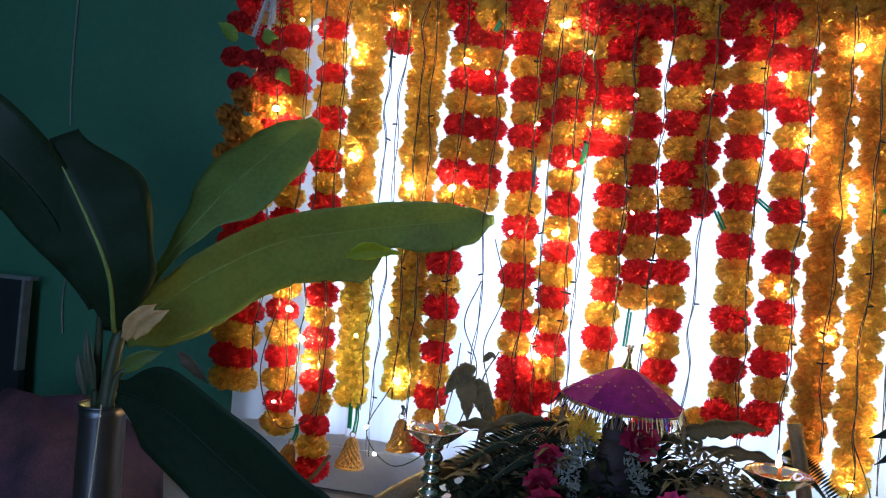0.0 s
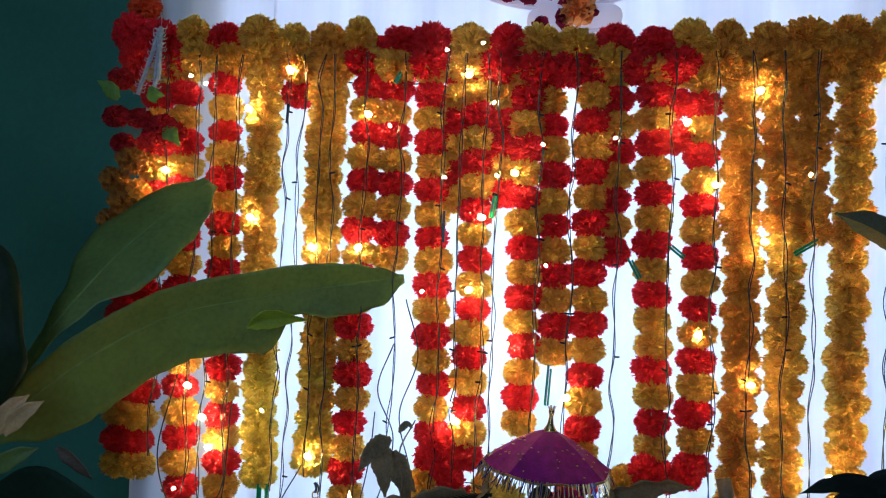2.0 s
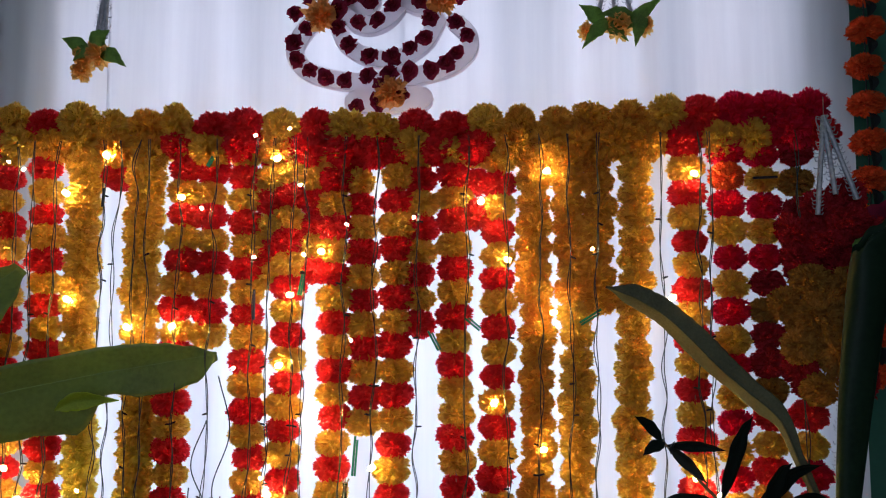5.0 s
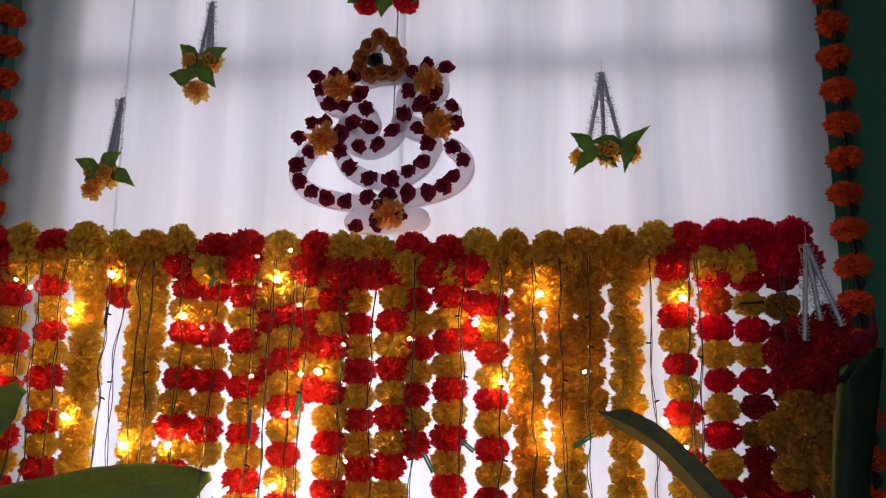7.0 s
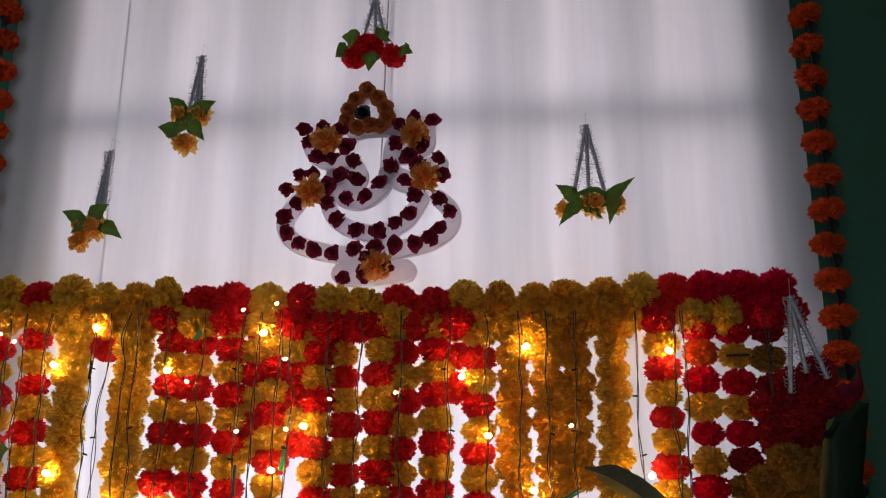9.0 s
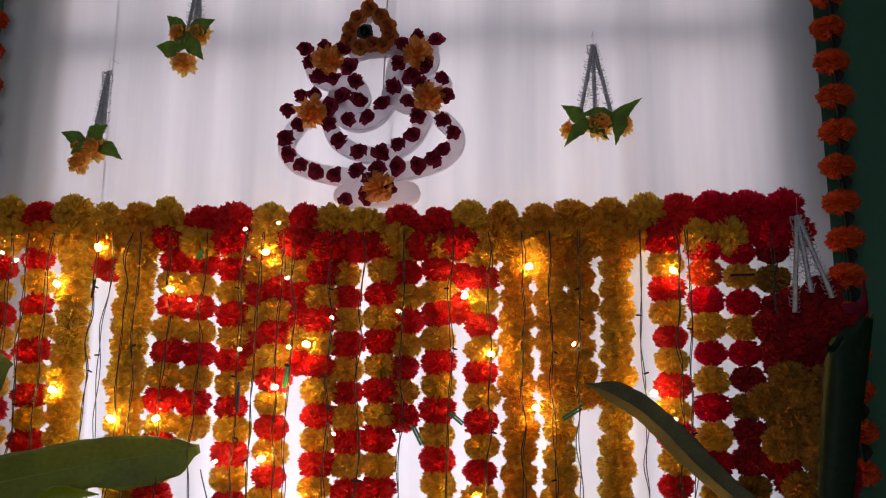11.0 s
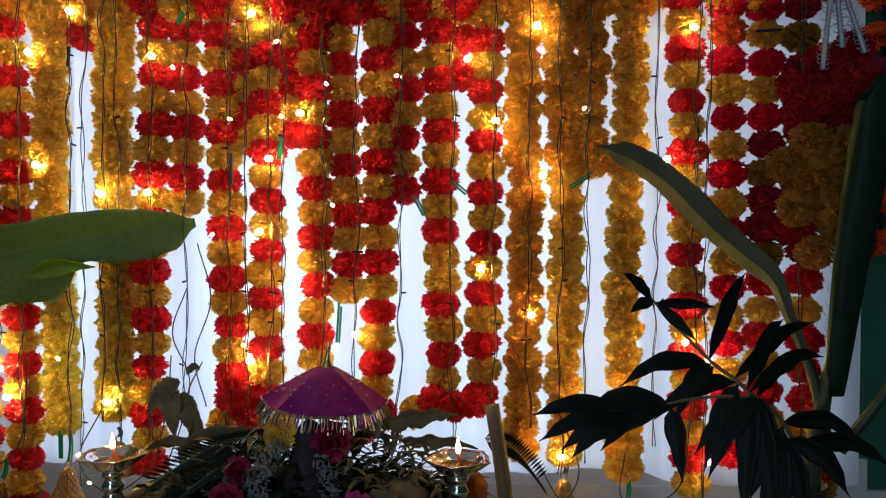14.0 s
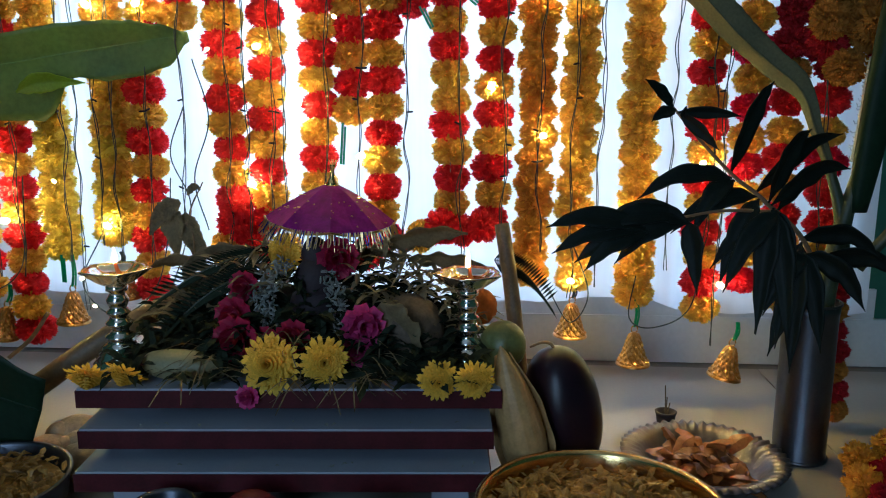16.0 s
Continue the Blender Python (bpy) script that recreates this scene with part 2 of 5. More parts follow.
def lathe(profile, seg=32, wobble=None):
    """Turns (r, z) pairs round the z axis."""
    v, f = [], []
    for i, (r, z) in enumerate(profile):
        for k in range(seg):
            w = 2 * math.pi * k / seg
            s = wobble(w, z, i) if wobble else 1.0
            v.append(Vector((r * s * math.cos(w), r * s * math.sin(w), z)))
    for i in range(len(profile) - 1):
        for k in range(seg):
            k2 = (k + 1) % seg
            f.append((i * seg + k, i * seg + k2, (i + 1) * seg + k2, (i + 1) * seg + k))
    f.append(tuple(range(seg))[::-1])
    f.append(tuple((len(profile) - 1) * seg + k for k in range(seg)))
    return v, f


def box(x0, x1, y0, y1, z0, z1):
    v = [Vector((x, y, z)) for x in (x0, x1) for y in (y0, y1) for z in (z0, z1)]
    return v, [(0, 1, 3, 2), (4, 6, 7, 5), (0, 4, 5, 1), (2, 3, 7, 6), (0, 2, 6, 4), (1, 5, 7, 3)]


def bevelled(ob, width, segments=2):
    b = ob.modifiers.new("bevel", "BEVEL")
    b.width, b.segments = width, segments
    return ob


def thick(ob, depth):
    s = ob.modifiers.new("thickness", "SOLIDIFY")
    s.thickness, s.offset = depth, 0
    return ob


def blade(mid, side, widths, fold=0.25, ripple=0.0, seed=0, ragged=0.0, across=4, low=None):
    """A leaf: midrib points, sideways direction, half widths along it."""
    rnd = random.Random(seed)
    pts = spline(mid, 10)
    n = len(pts)
    side = Vector(side)
    v, f = [], []
    k = across
    for i, p in enumerate(pts):
        s = i / (n - 1)
        q = s * (len(widths) - 1)
        j = min(int(q), len(widths) - 2)
        u = q - j
        u = u * u * (3 - 2 * u)
        w = widths[j] * (1 - u) + widths[j + 1] * u
        wl = low[j] * (1 - u) + low[j + 1] * u if low else w
        t = (pts[min(i + 1, n - 1)] - pts[max(i - 1, 0)]).normalized()
        b = (side - t * side.dot(t)).normalized()
        nrm = t.cross(b)
        for c in range(-k, k + 1):
            e = c / k
            ww = (wl if c < 0 else w) * (1 + (ragged * rnd.uniform(-1, 1) if abs(c) == k else 0))
            lift = fold * abs(e) * ww + ripple * math.sin(s * 23 + seed + (2 if c < 0 else 0)) * abs(e) ** 2 * w
            v.append(p + b * e * ww + nrm * lift)
    m = 2 * k + 1
    for i in range(n - 1):
        for c in range(m - 1):
            f.append((i * m + c, i * m + c + 1, (i + 1) * m + c + 1, (i + 1) * m + c))
    return v, f, pts


# ---- flowers ----
def pompom(seed, R=0.0325, flat=0.80, count=215):
    """A round cloth flower of many frilled petals that curl over at the rim, with its string along z."""
    rnd = random.Random(seed)
    v, f = [], []
    for i in range(count):
        zc = 1 - 2 * (i + 0.5) / count
        a = i * 2.39996 + rnd.uniform(-0.25, 0.25)
        rr = math.sqrt(max(0, 1 - zc * zc))
        d = Vector((rr * math.cos(a), rr * math.sin(a), zc + rnd.uniform(-0.12, 0.12))).normalized()
        t = d.cross(Vector((rnd.uniform(-1, 1), rnd.uniform(-1, 1), rnd.uniform(-1, 1)))).normalized()
        s = d.cross(t)
        L = R * rnd.uniform(0.88, 1.07)
        w = R * rnd.uniform(0.12, 0.20)
        curl = s * R * rnd.uniform(0.05, 0.24)
        k = len(v)
        v += [d * 0.3 * R - t * w * 0.3, d * 0.3 * R + t * w * 0.3, d * 0.80 * L - t * w * 0.9 + curl * 0.2, d * 0.84 * L + curl * 0.15, d * 0.80 * L + t * w * 0.9 + curl * 0.2]
        for q in range(7):
            e = (q - 3) / 3
            tooth = rnd.uniform(1.0, 1.09) if q % 2 == 0 else rnd.uniform(0.86, 0.92)
            v.append(d * L * (0.965 - 0.05 * e * e) * (1 + 0.75 * (tooth - 1)) + t * w * e * 1.15 + curl * tooth + s * R * 0.05 * rnd.uniform(-1, 1))
        f += [(k, k + 3, k + 2), (k, k + 1, k + 3), (k + 1, k + 4, k + 3)]
        f += [(k + 2, k + 6, k + 5), (k + 2, k + 7, k + 6), (k + 2, k + 3, k + 7), (k + 3, k + 8, k + 7), (k + 3, k + 9, k + 8), (k + 3, k + 4, k + 9), (k + 4, k + 10, k + 9), (k + 4, k + 11, k + 10)]
    core = lathe([(0.001, -0.40 * R), (0.24 * R, -0.25 * R), (0.34 * R, 0), (0.24 * R, 0.25 * R), (0.001, 0.40 * R)], 10)
    v, f = join((v, f), core)
    return [Vector((p.x, p.y, p.z * flat)) for p in v], f


def rosette(seed, R, rings=((3, 0.25, 1.2), (5, 0.55, 0.8), (6, 0.85, 0.35), (7, 1.0, 0.05)), wave=0.12):
    """A rose that opens towards -y: rings of (petals, reach, cup)."""
    rnd = random.Random(seed)
    v, f = [], []
    for ring, (num, reach, cup) in enumerate(rings):
        for i in range(num):
            a = 2 * math.pi * (i + 0.37 * ring) / num + rnd.uniform(-0.15, 0.15)
            r = reach * R * rnd.uniform(0.9, 1.08)
            span = math.pi / num * 1.35
            k = len(v)
            for si in range(4):
                s = si / 3
                rad = r * (0.12 + 0.88 * s)
                h = cup * R * 0.55 * s * s + (3 - ring) * 0.10 * R + 0.12 * R * s
                if si == 3:
                    h -= 0.12 * R * (ring > 1)
                wid = span * (0.5 + 0.55 * math.sin(min(s * 2.2, 1.75)))
                for ci in range(5):
                    e = (ci - 2) / 2
                    rim = 1 - 0.16 * e * e * s + wave * rnd.uniform(-0.5, 0.5) * s
                    v.append(Vector((rad * rim * math.cos(a + e * wid), -h - wave * R * rnd.uniform(0, 0.5) * s, rad * rim * math.sin(a + e * wid))))
            for si in range(3):
                for ci in range(4):
                    q = k + si * 5 + ci
                    f.append((q, q + 1, q + 6, q + 5))
    heart = lathe([(0.001, -0.05 * R), (0.30 * R, -0.02 * R), (0.34 * R, 0.14 * R), (0.22 * R, 0.36 * R), (0.001, 0.44 * R)], 9)
    return join((v, f), ([Vector((p.x, -p.z, p.y)) for p in heart[0]], heart[1]))


def daisy(seed, R, rings=8, per=38, first=0):
    """A full chrysanthemum facing -y with narrow petals."""
    rnd = random.Random(seed)
    v, f = [], []
    for g in range(first, rings):
        reach = 1.0 - g * 0.125
        for i in range(per):
            a = 2 * math.pi * (i + 0.5 * (g % 2)) / per + rnd.uniform(-0.1, 0.1)
            r = R * reach * rnd.uniform(0.88, 1.05)
            w = R * 0.072
            d, t = Vector((math.cos(a), 0, math.sin(a))), Vector((-math.sin(a), 0, math.cos(a)))
            h = Vector((0, -1, 0)) * R
            k = len(v)
            lift = 0.08 + 0.085 * g
            v += [d * 0.05 * R + h * 0.1, d * r * 0.55 - t * w + h * lift * 0.9, d * r * 0.55 + t * w + h * lift * 0.9, d * r * 0.55 + h * (lift * 0.9 - 0.06),
                  d * r * 0.9 - t * w * 0.8 + h * lift, d * r * 0.9 + t * w * 0.8 + h * lift, d * r + h * (lift - 0.05)]
            f += [(k, k + 3, k + 1), (k, k + 2, k + 3), (k + 1, k + 3, k + 4), (k + 3, k + 5, k + 4), (k + 3, k + 2, k + 5), (k + 4, k + 5, k + 6)]
    return v, f


POM = {}
for _key, _m in (("R", RED), ("C", CRIMSON), ("Y", YELLOW), ("G", GOLDEN), ("O", ORANGE), ("L", LEMONY), ("D", SHADED_RED), ("B", SHADED_GOLD)):
    POM[_key] = [mesh_of("flower_" + _m.name, *pompom(11 * i + ord(_key)), _m) for i in range(4)]

# ---- the setting ----
WALL_Y = 1.74


def structure(name, piece, material, label, category, smooth=False):
    ob = put(name, mesh_of(name, *piece, material, smooth))
    return tagged(ob, label, category, "", "structure")


WX0, WX1, WZ0, WZ1 = -0.745, 0.93, 0.16, 2.12
structure("wall_north", join(box(-2.2, WX0, WALL_Y, WALL_Y + 0.16, 0, 2.7), box(WX1, 1.9, WALL_Y, WALL_Y + 0.16, 0, 2.7),
                             box(WX0, WX1, WALL_Y, WALL_Y + 0.16, 0, WZ0), box(WX0, WX1, WALL_Y, WALL_Y + 0.16, WZ1, 2.7)),
          GREEN_WALL, "dark green painted wall with the window opening behind the curtain", "wall")
structure("wall_west", box(-2.36, -2.2, -2.0, WALL_Y + 0.16, 0, 2.7), GREEN_WALL, "dark green painted side wall in shadow", "wall")
structure("wall_east", box(1.9, 2.06, -2.0, WALL_Y + 0.16, 0, 2.7), GREEN_WALL, "green painted side wall in shadow", "wall")
# unseen wall; its doorway is made up to hold the fill light
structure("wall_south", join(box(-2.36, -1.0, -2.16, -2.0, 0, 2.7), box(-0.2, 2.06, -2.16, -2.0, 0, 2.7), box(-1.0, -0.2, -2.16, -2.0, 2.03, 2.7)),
          GREEN_WALL, "unseen green wall with a doorway added for the fill light", "wall")
structure("ceiling", box(-2.36, 2.06, -2.16, WALL_Y + 0.16, 2.7, 2.82), CEIL, "plain white painted ceiling", "ceiling")
floor = structure("floor", box(-2.36, 2.06, -2.16, WALL_Y + 0.16, -0.12, -0.004), GROUT, "cream glazed floor tiles with thin dark joints", "floor")
structure("baseboard", box(-2.2, 1.9, WALL_Y - 0.012, WALL_Y, 0, 0.098), SKIRT, "pale grey tiled skirting along the green wall", "baseboard")

structure("wall_apron", box(WX0 - 0.12, WX1 + 0.10, WALL_Y - 0.009, WALL_Y, 0.098, WZ0), SKIRT, "pale tiled strip under the window", "wall")

window = thing("window_1", pose(0, WALL_Y, 0), "painted steel window with grille bars behind the white curtain", "window", "", "structure")
put("window_frame", mesh_of("window_frame", *join(box(WX0, WX0 + 0.05, 0.04, 0.10, WZ0, WZ1), box(WX1 - 0.05, WX1, 0.04, 0.10, WZ0, WZ1),
    box(WX0 + 0.05, WX1 - 0.05, 0.04, 0.10, WZ1 - 0.05, WZ1), box(WX0 + 0.05, WX1 - 0.05, 0.04, 0.10, WZ0, WZ0 + 0.012)), FRAME), window)
for zz in (1.06, 1.53, 1.99):
    put("transom", mesh_of("transom", *box(WX0 + 0.05, WX1 - 0.05, 0.03, 0.07, zz - 0.02, zz + 0.02), FRAME), window)
for xx in (-0.50, -0.22, 0.06, 0.34, 0.62):
    put("mullion", mesh_of("mullion", *box(xx - 0.018, xx + 0.018, 0.075, 0.115, 1.08, WZ1 - 0.05), FRAME), window)

# the white curtain: three overlapping lengths with soft folds
def curtain(name, x0, x1, y, z0, z1, seed, label):
    rnd = random.Random(seed)
    ph = [rnd.uniform(0, 6.28) for _ in range(4)]
    nx, nz = 110, 40
    v, f = [], []
    for j in range(nz + 1):
        z = z0 + (z1 - z0) * j / nz
        s = (z - z0) / (z1 - z0)
        for i in range(nx + 1):
            x = x0 + (x1 - x0) * i / nx
            a = 0.010 * math.sin(x * 17 + ph[0] + 1.3 * math.sin(x * 5 + seed)) + 0.006 * math.sin(x * 41 + ph[1] + s + 1.7 * math.sin(x * 11)) + 0.0014 * math.sin(x * 97 + ph[2] + 2 * s)
            hem = 0.014 * math.sin(x * 9 + ph[3]) + 0.008 * math.sin(x * 23 + ph[0])
            v.append(Vector((x, y + a * (0.6 + 0.9 * (1 - s)), z + hem * (1 - s) ** 6)))
    for j in range(nz):
        for i in range(nx):
            q = j * (nx + 1) + i
            f.append((q, q + 1, q + nx + 2, q + nx + 1))
    ob = put(name, mesh_of(name, v, f, CLOTH, True))
    return tagged(ob, label, "curtain", "window curtain")


curtain("curtain", -0.845, -0.569, 1.668, 0.135, 2.3, 1, "white translucent curtain panel lit from the window behind")
curtain("curtain", -0.575, 0.075, 1.655, 0.130, 2.3, 2, "white translucent curtain panel lit from the window behind")
curtain("curtain", 0.069, 0.985, 1.668, 0.135, 2.3, 3, "wide white translucent curtain panel lit from behind")
rod = thing("curtain_rod", pose(0.07, 1.66, 2.31), "steel curtain rod above the window", "curtain rod")
put("rod", mesh_of("rod", *tube([Vector((-1.0, 0, 0)), Vector((1.0, 0, 0))], 0.010, 10), STEEL), rod)
for xx in (-0.99, 0.99):
    put("bracket", mesh_of("bracket", *box(xx - 0.01, xx + 0.01, 0.0, 0.08, -0.01, 0.01), STEEL), rod)

# ---- marigold garlands ----
def garland(x0, x1, z0, z1, flowers, seed, y=1.515, R=0.0325, label="", bend=0.0):
    """A hanging string of cloth flowers from (x0, z0) to (x1, z1); flowers: one letter each, from the top."""
    rnd = random.Random(seed)
    g = thing("flower_garland", pose(x0, y, z0), label or "red and yellow cloth marigold garland hanging before the curtain", "garland", "hanging marigold garlands")
    put("thread", mesh_of("thread", *tube([Vector((0, 0, 0.02)), Vector((x1 - x0, 0, z1 - z0))], 0.0012, 5), STRAW), g)
    n = len(flowers) - 1
    for i, key in enumerate(flowers):
        s = i / max(n, 1)
        k = R / 0.0325 * rnd.uniform(0.93, 1.08)
        m = pose((x1 - x0) * s + bend * math.sin(s * 7 + seed) + rnd.uniform(-0.003, 0.003), rnd.uniform(-0.004, 0.004), (z1 - z0) * s + rnd.uniform(-0.002, 0.002), rnd.uniform(-10, 10), rnd.uniform(-10, 10), rnd.uniform(0, 360))
        put("flower", rnd.choice(POM[key]), g, m @ Matrix.Diagonal((k, k, k * rnd.uniform(0.97, 1.08), 1)))
    return g


ALT, GLD = "red and yellow cloth marigold garland hanging before the curtain", "all-yellow cloth marigold garland hanging before the curtain"
SHORT = "short red and yellow marigold garland ending above the others"
# (x at top, x at foot, z at top, z at foot, flowers, label)
HUNG = [
    (-0.740, -0.751, 1.018, 0.271, "YRYRYRYRYRYRYRYRY", ALT), (-0.803, -0.797, 0.600, 0.270, "RRYRRYRY", SHORT), (-0.470, -0.470, 1.022, 0.982, "YR", SHORT), (-0.688, -0.666, 1.024, 0.192, "YRYRYRYRYRYRYRYRYRY", ALT),
    (-0.606, -0.582, 1.038, 0.111, "YRYRYRYRYRYRYRYRYRYRYR", ALT), (-0.327, -0.351, 1.034, 0.196, "YR" * 10, ALT),
    (-0.281, -0.281, 1.034, 0.675, "YRYRYRYRY", SHORT), (-0.213, -0.190, 1.017, 0.318, "YRYRYRYRYRYRYRYRR", ALT),
    (-0.165, -0.163, 1.019, 0.784, "RYRYRY", SHORT), (-0.122, -0.130, 1.025, 0.324, "RYRYRYRYRYRYRYRYR", ALT),
    (-0.037, -0.035, 1.009, 0.390, "YRYRYRYRYRYRYRY", ALT), (0.003, 0.021, 1.009, 0.516, "RYRYRYRYRYRY", SHORT),
    (0.081, 0.075, 1.016, 0.295, "RYRYRYRYRYRYRYRYR", ALT), (-0.079, -0.076, 1.012, 0.800, "RYRRYR", SHORT),
]
# letters D and B put the shade at the right edge into flower colour
HUNG2 = [
    (0.121, 0.121, 1.011, 0.698, "YRYRYRYR", SHORT), (0.186, 0.193, 1.018, 0.313, "YRYRYRYRYRYYRYRYR", ALT),
    (0.226, 0.224, 1.020, 0.900, "YRR", SHORT), (0.273, 0.262, 1.001, 0.330, "YRYRYRYRYRYRYRYR", ALT),
    (0.613, 0.628, 1.025, 0.178, "RYRYRYRYRYRYRYRYRYRY", ALT), (0.688, 0.694, 1.013, 0.226, "COCYCYCYCYCYCYCYC", ALT),
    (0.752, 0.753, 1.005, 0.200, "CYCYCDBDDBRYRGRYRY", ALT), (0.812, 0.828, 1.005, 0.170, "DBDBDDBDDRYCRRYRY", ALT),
]
for i, (a, b, c, d, flowers, lab) in enumerate(HUNG + HUNG2):
    garland(a, b, c, d, flowers, 100 + i, label=lab, y=1.515 + (0.014 if lab == SHORT else 0.0), R=0.0338 if a > 0.65 else 0.0352)
for i, (a, b, c, d, flowers) in enumerate(((-0.531, -0.518, 1.000, 0.271, "Y" * 10 + "L" * 10), (-0.405, -0.412, 1.012, 0.302, "Y" * 15 + "LYLLL"), (0.339, 0.335, 1.000, 0.231, "G" * 20), (0.400, 0.414, 0.999, 0.227, "G" * 7 + "Y" * 13), (0.450, 0.456, 0.998, 0.739, "G" * 7), (0.520, 0.512, 1.017, 0.200, "Y" * 21))):
    garland(a, b, c, d, flowers, 140 + i, label=GLD, R=0.0390 if i == 1 else 0.0355, bend=0.004)


band = thing("garland_band", pose(0, 1.51, 1.055), "thick horizontal band of red and yellow cloth marigolds across the curtain", "garland")
put("cord", mesh_of("cord", *tube(spline([(-0.83, 0, 0.025), (-0.4, 0, 0.0), (0.1, 0, -0.01), (0.5, 0, 0.005), (0.86, 0, 0.025)]), 0.002, 5), STRAW), band)
_rnd = random.Random(5)
for row, (pattern, dz, dy) in enumerate((("RRYRYYGYRRYRYYRRYGGGGYRCCC", 0.022, 0.0), ("RRYGYGGRYRYRRRYRRGGGGGRYYCR", -0.022, -0.006), ("YRYYGGYRRYRRYYRRGGGYGRCCR", 0.0, 0.032))):
    for i, key in enumerate(pattern):
        x = -0.800 + 1.64 * i / (len(pattern) - 1) + (0.02 if row == 1 else 0) + _rnd.uniform(-0.008, 0.008)
        sag = -0.024 * (1 - ((x - 0.05) / 0.85) ** 2)
        k = _rnd.uniform(1.12, 1.34)
        put("flower", _rnd.choice(POM[key]), band, pose(x, dy + _rnd.uniform(-0.006, 0.006), dz + sag + 0.015 + _rnd.uniform(-0.006, 0.006), _rnd.uniform(0, 360), _rnd.uniform(0, 360), 0) @ Matrix.Scale(k, 4))

# doubled flowers at the feet of some garlands
feet = thing("flower_cluster", pose(0, 1.50, 0), "loose cluster of red and yellow marigolds at the garlands' feet", "flowers")
for x, z, key, k in ((-0.182, 0.350, "R", 1.15), (-0.175, 0.315, "R", 1.1), (-0.155, 0.285, "R", 1.0), (-0.205, 0.268, "Y", 1.1), (-0.092, 0.270, "Y", 1.05), (-0.115, 0.245, "R", 1.0), (0.050, 0.270, "R", 1.0), (0.142, 0.300, "Y", 1.0), (0.178, 0.318, "R", 1.05), (0.215, 0.31, "R", 0.9), (0.25, 0.320, "R", 1.0)):
    put("flower", POM[key][int(abs(x) * 90) % 4], feet, pose(x, -0.006, z, 200 * x, 300 * z, 0) @ Matrix.Scale(k, 4))

# orange garlands on the wall at both edges of the curtain
def orange_garland(x, x1, z0, z1, seed, y=1.62):
    rnd = random.Random(seed)
    g = thing("orange_garland", pose(x, y, z0), "orange cloth flower garland with dark leaves, hung at the curtain's edge", "garland", "orange edge garlands")
    n = round((z0 - z1) / 0.074)
    put("thread", mesh_of("thread", *tube([Vector((0, 0, 0.02)), Vector((x1 - x, 0, z1 - z0))], 0.0016, 5), CLIP), g)
    for i in range(n + 1):
        s = i / n
        put("flower", rnd.choice(POM["O"]), g, pose((x1 - x) * s + rnd.uniform(-0.004, 0.004), 0, (z1 - z0) * s, rnd.uniform(-15, 15), rnd.uniform(-15, 15), rnd.uniform(0, 360)) @ Matrix.Diagonal((1.16, 1.10, 1.02, 1)))
        if i < n:
            lv = blade([(0, -0.012, -0.020), (0.004, -0.020, -0.036), (0.002, -0.014, -0.056)], (1, 0.2, 0), (0.004, 0.011, 0.003), seed=i)
            thick(put("leaf", mesh_of("leaf", *lv[:2], CLIP), g, pose((x1 - x) * s, 0, (z1 - z0) * s)), 0.0008)


orange_garland(1.000, 0.985, 2.10, 0.60, 1)
orange_garland(-0.850, -0.835, 2.10, 1.03, 2)

# ---- fairy lights ----
_bulb = lathe([(0.0006, -0.0036), (0.0021, -0.0030), (0.0028, 0.0), (0.0021, 0.0027), (0.0006, 0.0036)], 10)
BULB_ME, BARE_ME = mesh_of("bulb", *_bulb, BULB, True), mesh_of("bulb", *_bulb, BULB_BARE, True)
SOCKET_ME = mesh_of("socket", *lathe([(0.0014, 0), (0.0017, 0.002), (0.0017, 0.008), (0.0010, 0.010)], 8), CLIP)


def light_string(x0, x1, z0, z1, tucked, bare, seed, y=1.472, stubs=3):
    """Twisted pair of wires; tucked: (dx, z) of bulbs among petals, bare: (dx, z) of bulbs in the open."""
    z0 = 1.04
    rnd = random.Random(seed)
    s = thing("fairy_light_string", pose(x0, y, z0), "dark green twisted wire of warm white fairy lights, lit", "fairy lights", "strings of fairy lights")
    n = 15
    way = [Vector(((x1 - x0) * i / n + rnd.uniform(-0.0055, 0.0055), rnd.uniform(-0.004, 0.004), (z1 - z0) * i / n)) for i in range(n + 1)]
    line = spline(way, 6)
    for w in range(2):
        pts = [p + Vector((math.cos(i * 0.31 + w * 3.14 + seed), math.sin(i * 0.31 + w * 3.14 + seed), 0)) * (0.0013 + 0.0017 * max(0, math.sin(i * 0.11 + seed))) for i, p in enumerate(line)]
        put("wire", mesh_of("wire", *tube(pts, 0.0009, 5), WIRE), s)
    for i in range(stubs):
        q = way[rnd.randrange(2, n - 1)]
        sgn = rnd.choice((-1, 1))
        put("socket", SOCKET_ME, s, Matrix.Translation(q) @ pose(0, 0, 0, 0, 90 * sgn + rnd.uniform(-25, 25), 0))
    for me, spots, dy in ((BULB_ME, tucked, 0.003 if x0 < 0.2 else 0.006), (BARE_ME, bare, -0.004)):
        for dx, z in spots:
            q = Vector((dx, dy, z - z0))
            k = (1.8 if x0 < 0.2 else 1.7) if dy > 0 else 1.0
            put("bulb", me, s, Matrix.Translation(q) @ pose(0, 0, 0, 0, rnd.uniform(40, 140), rnd.uniform(0, 40)) @ Matrix.Scale(k, 4))


light_string(-0.562, -0.568, 1.132, 0.22, [(0.018, 0.940), (0.029, 0.740)], [], 0)
light_string(-0.468, -0.474, 1.132, 0.25, [(0.000, 1.011)], [], 1)
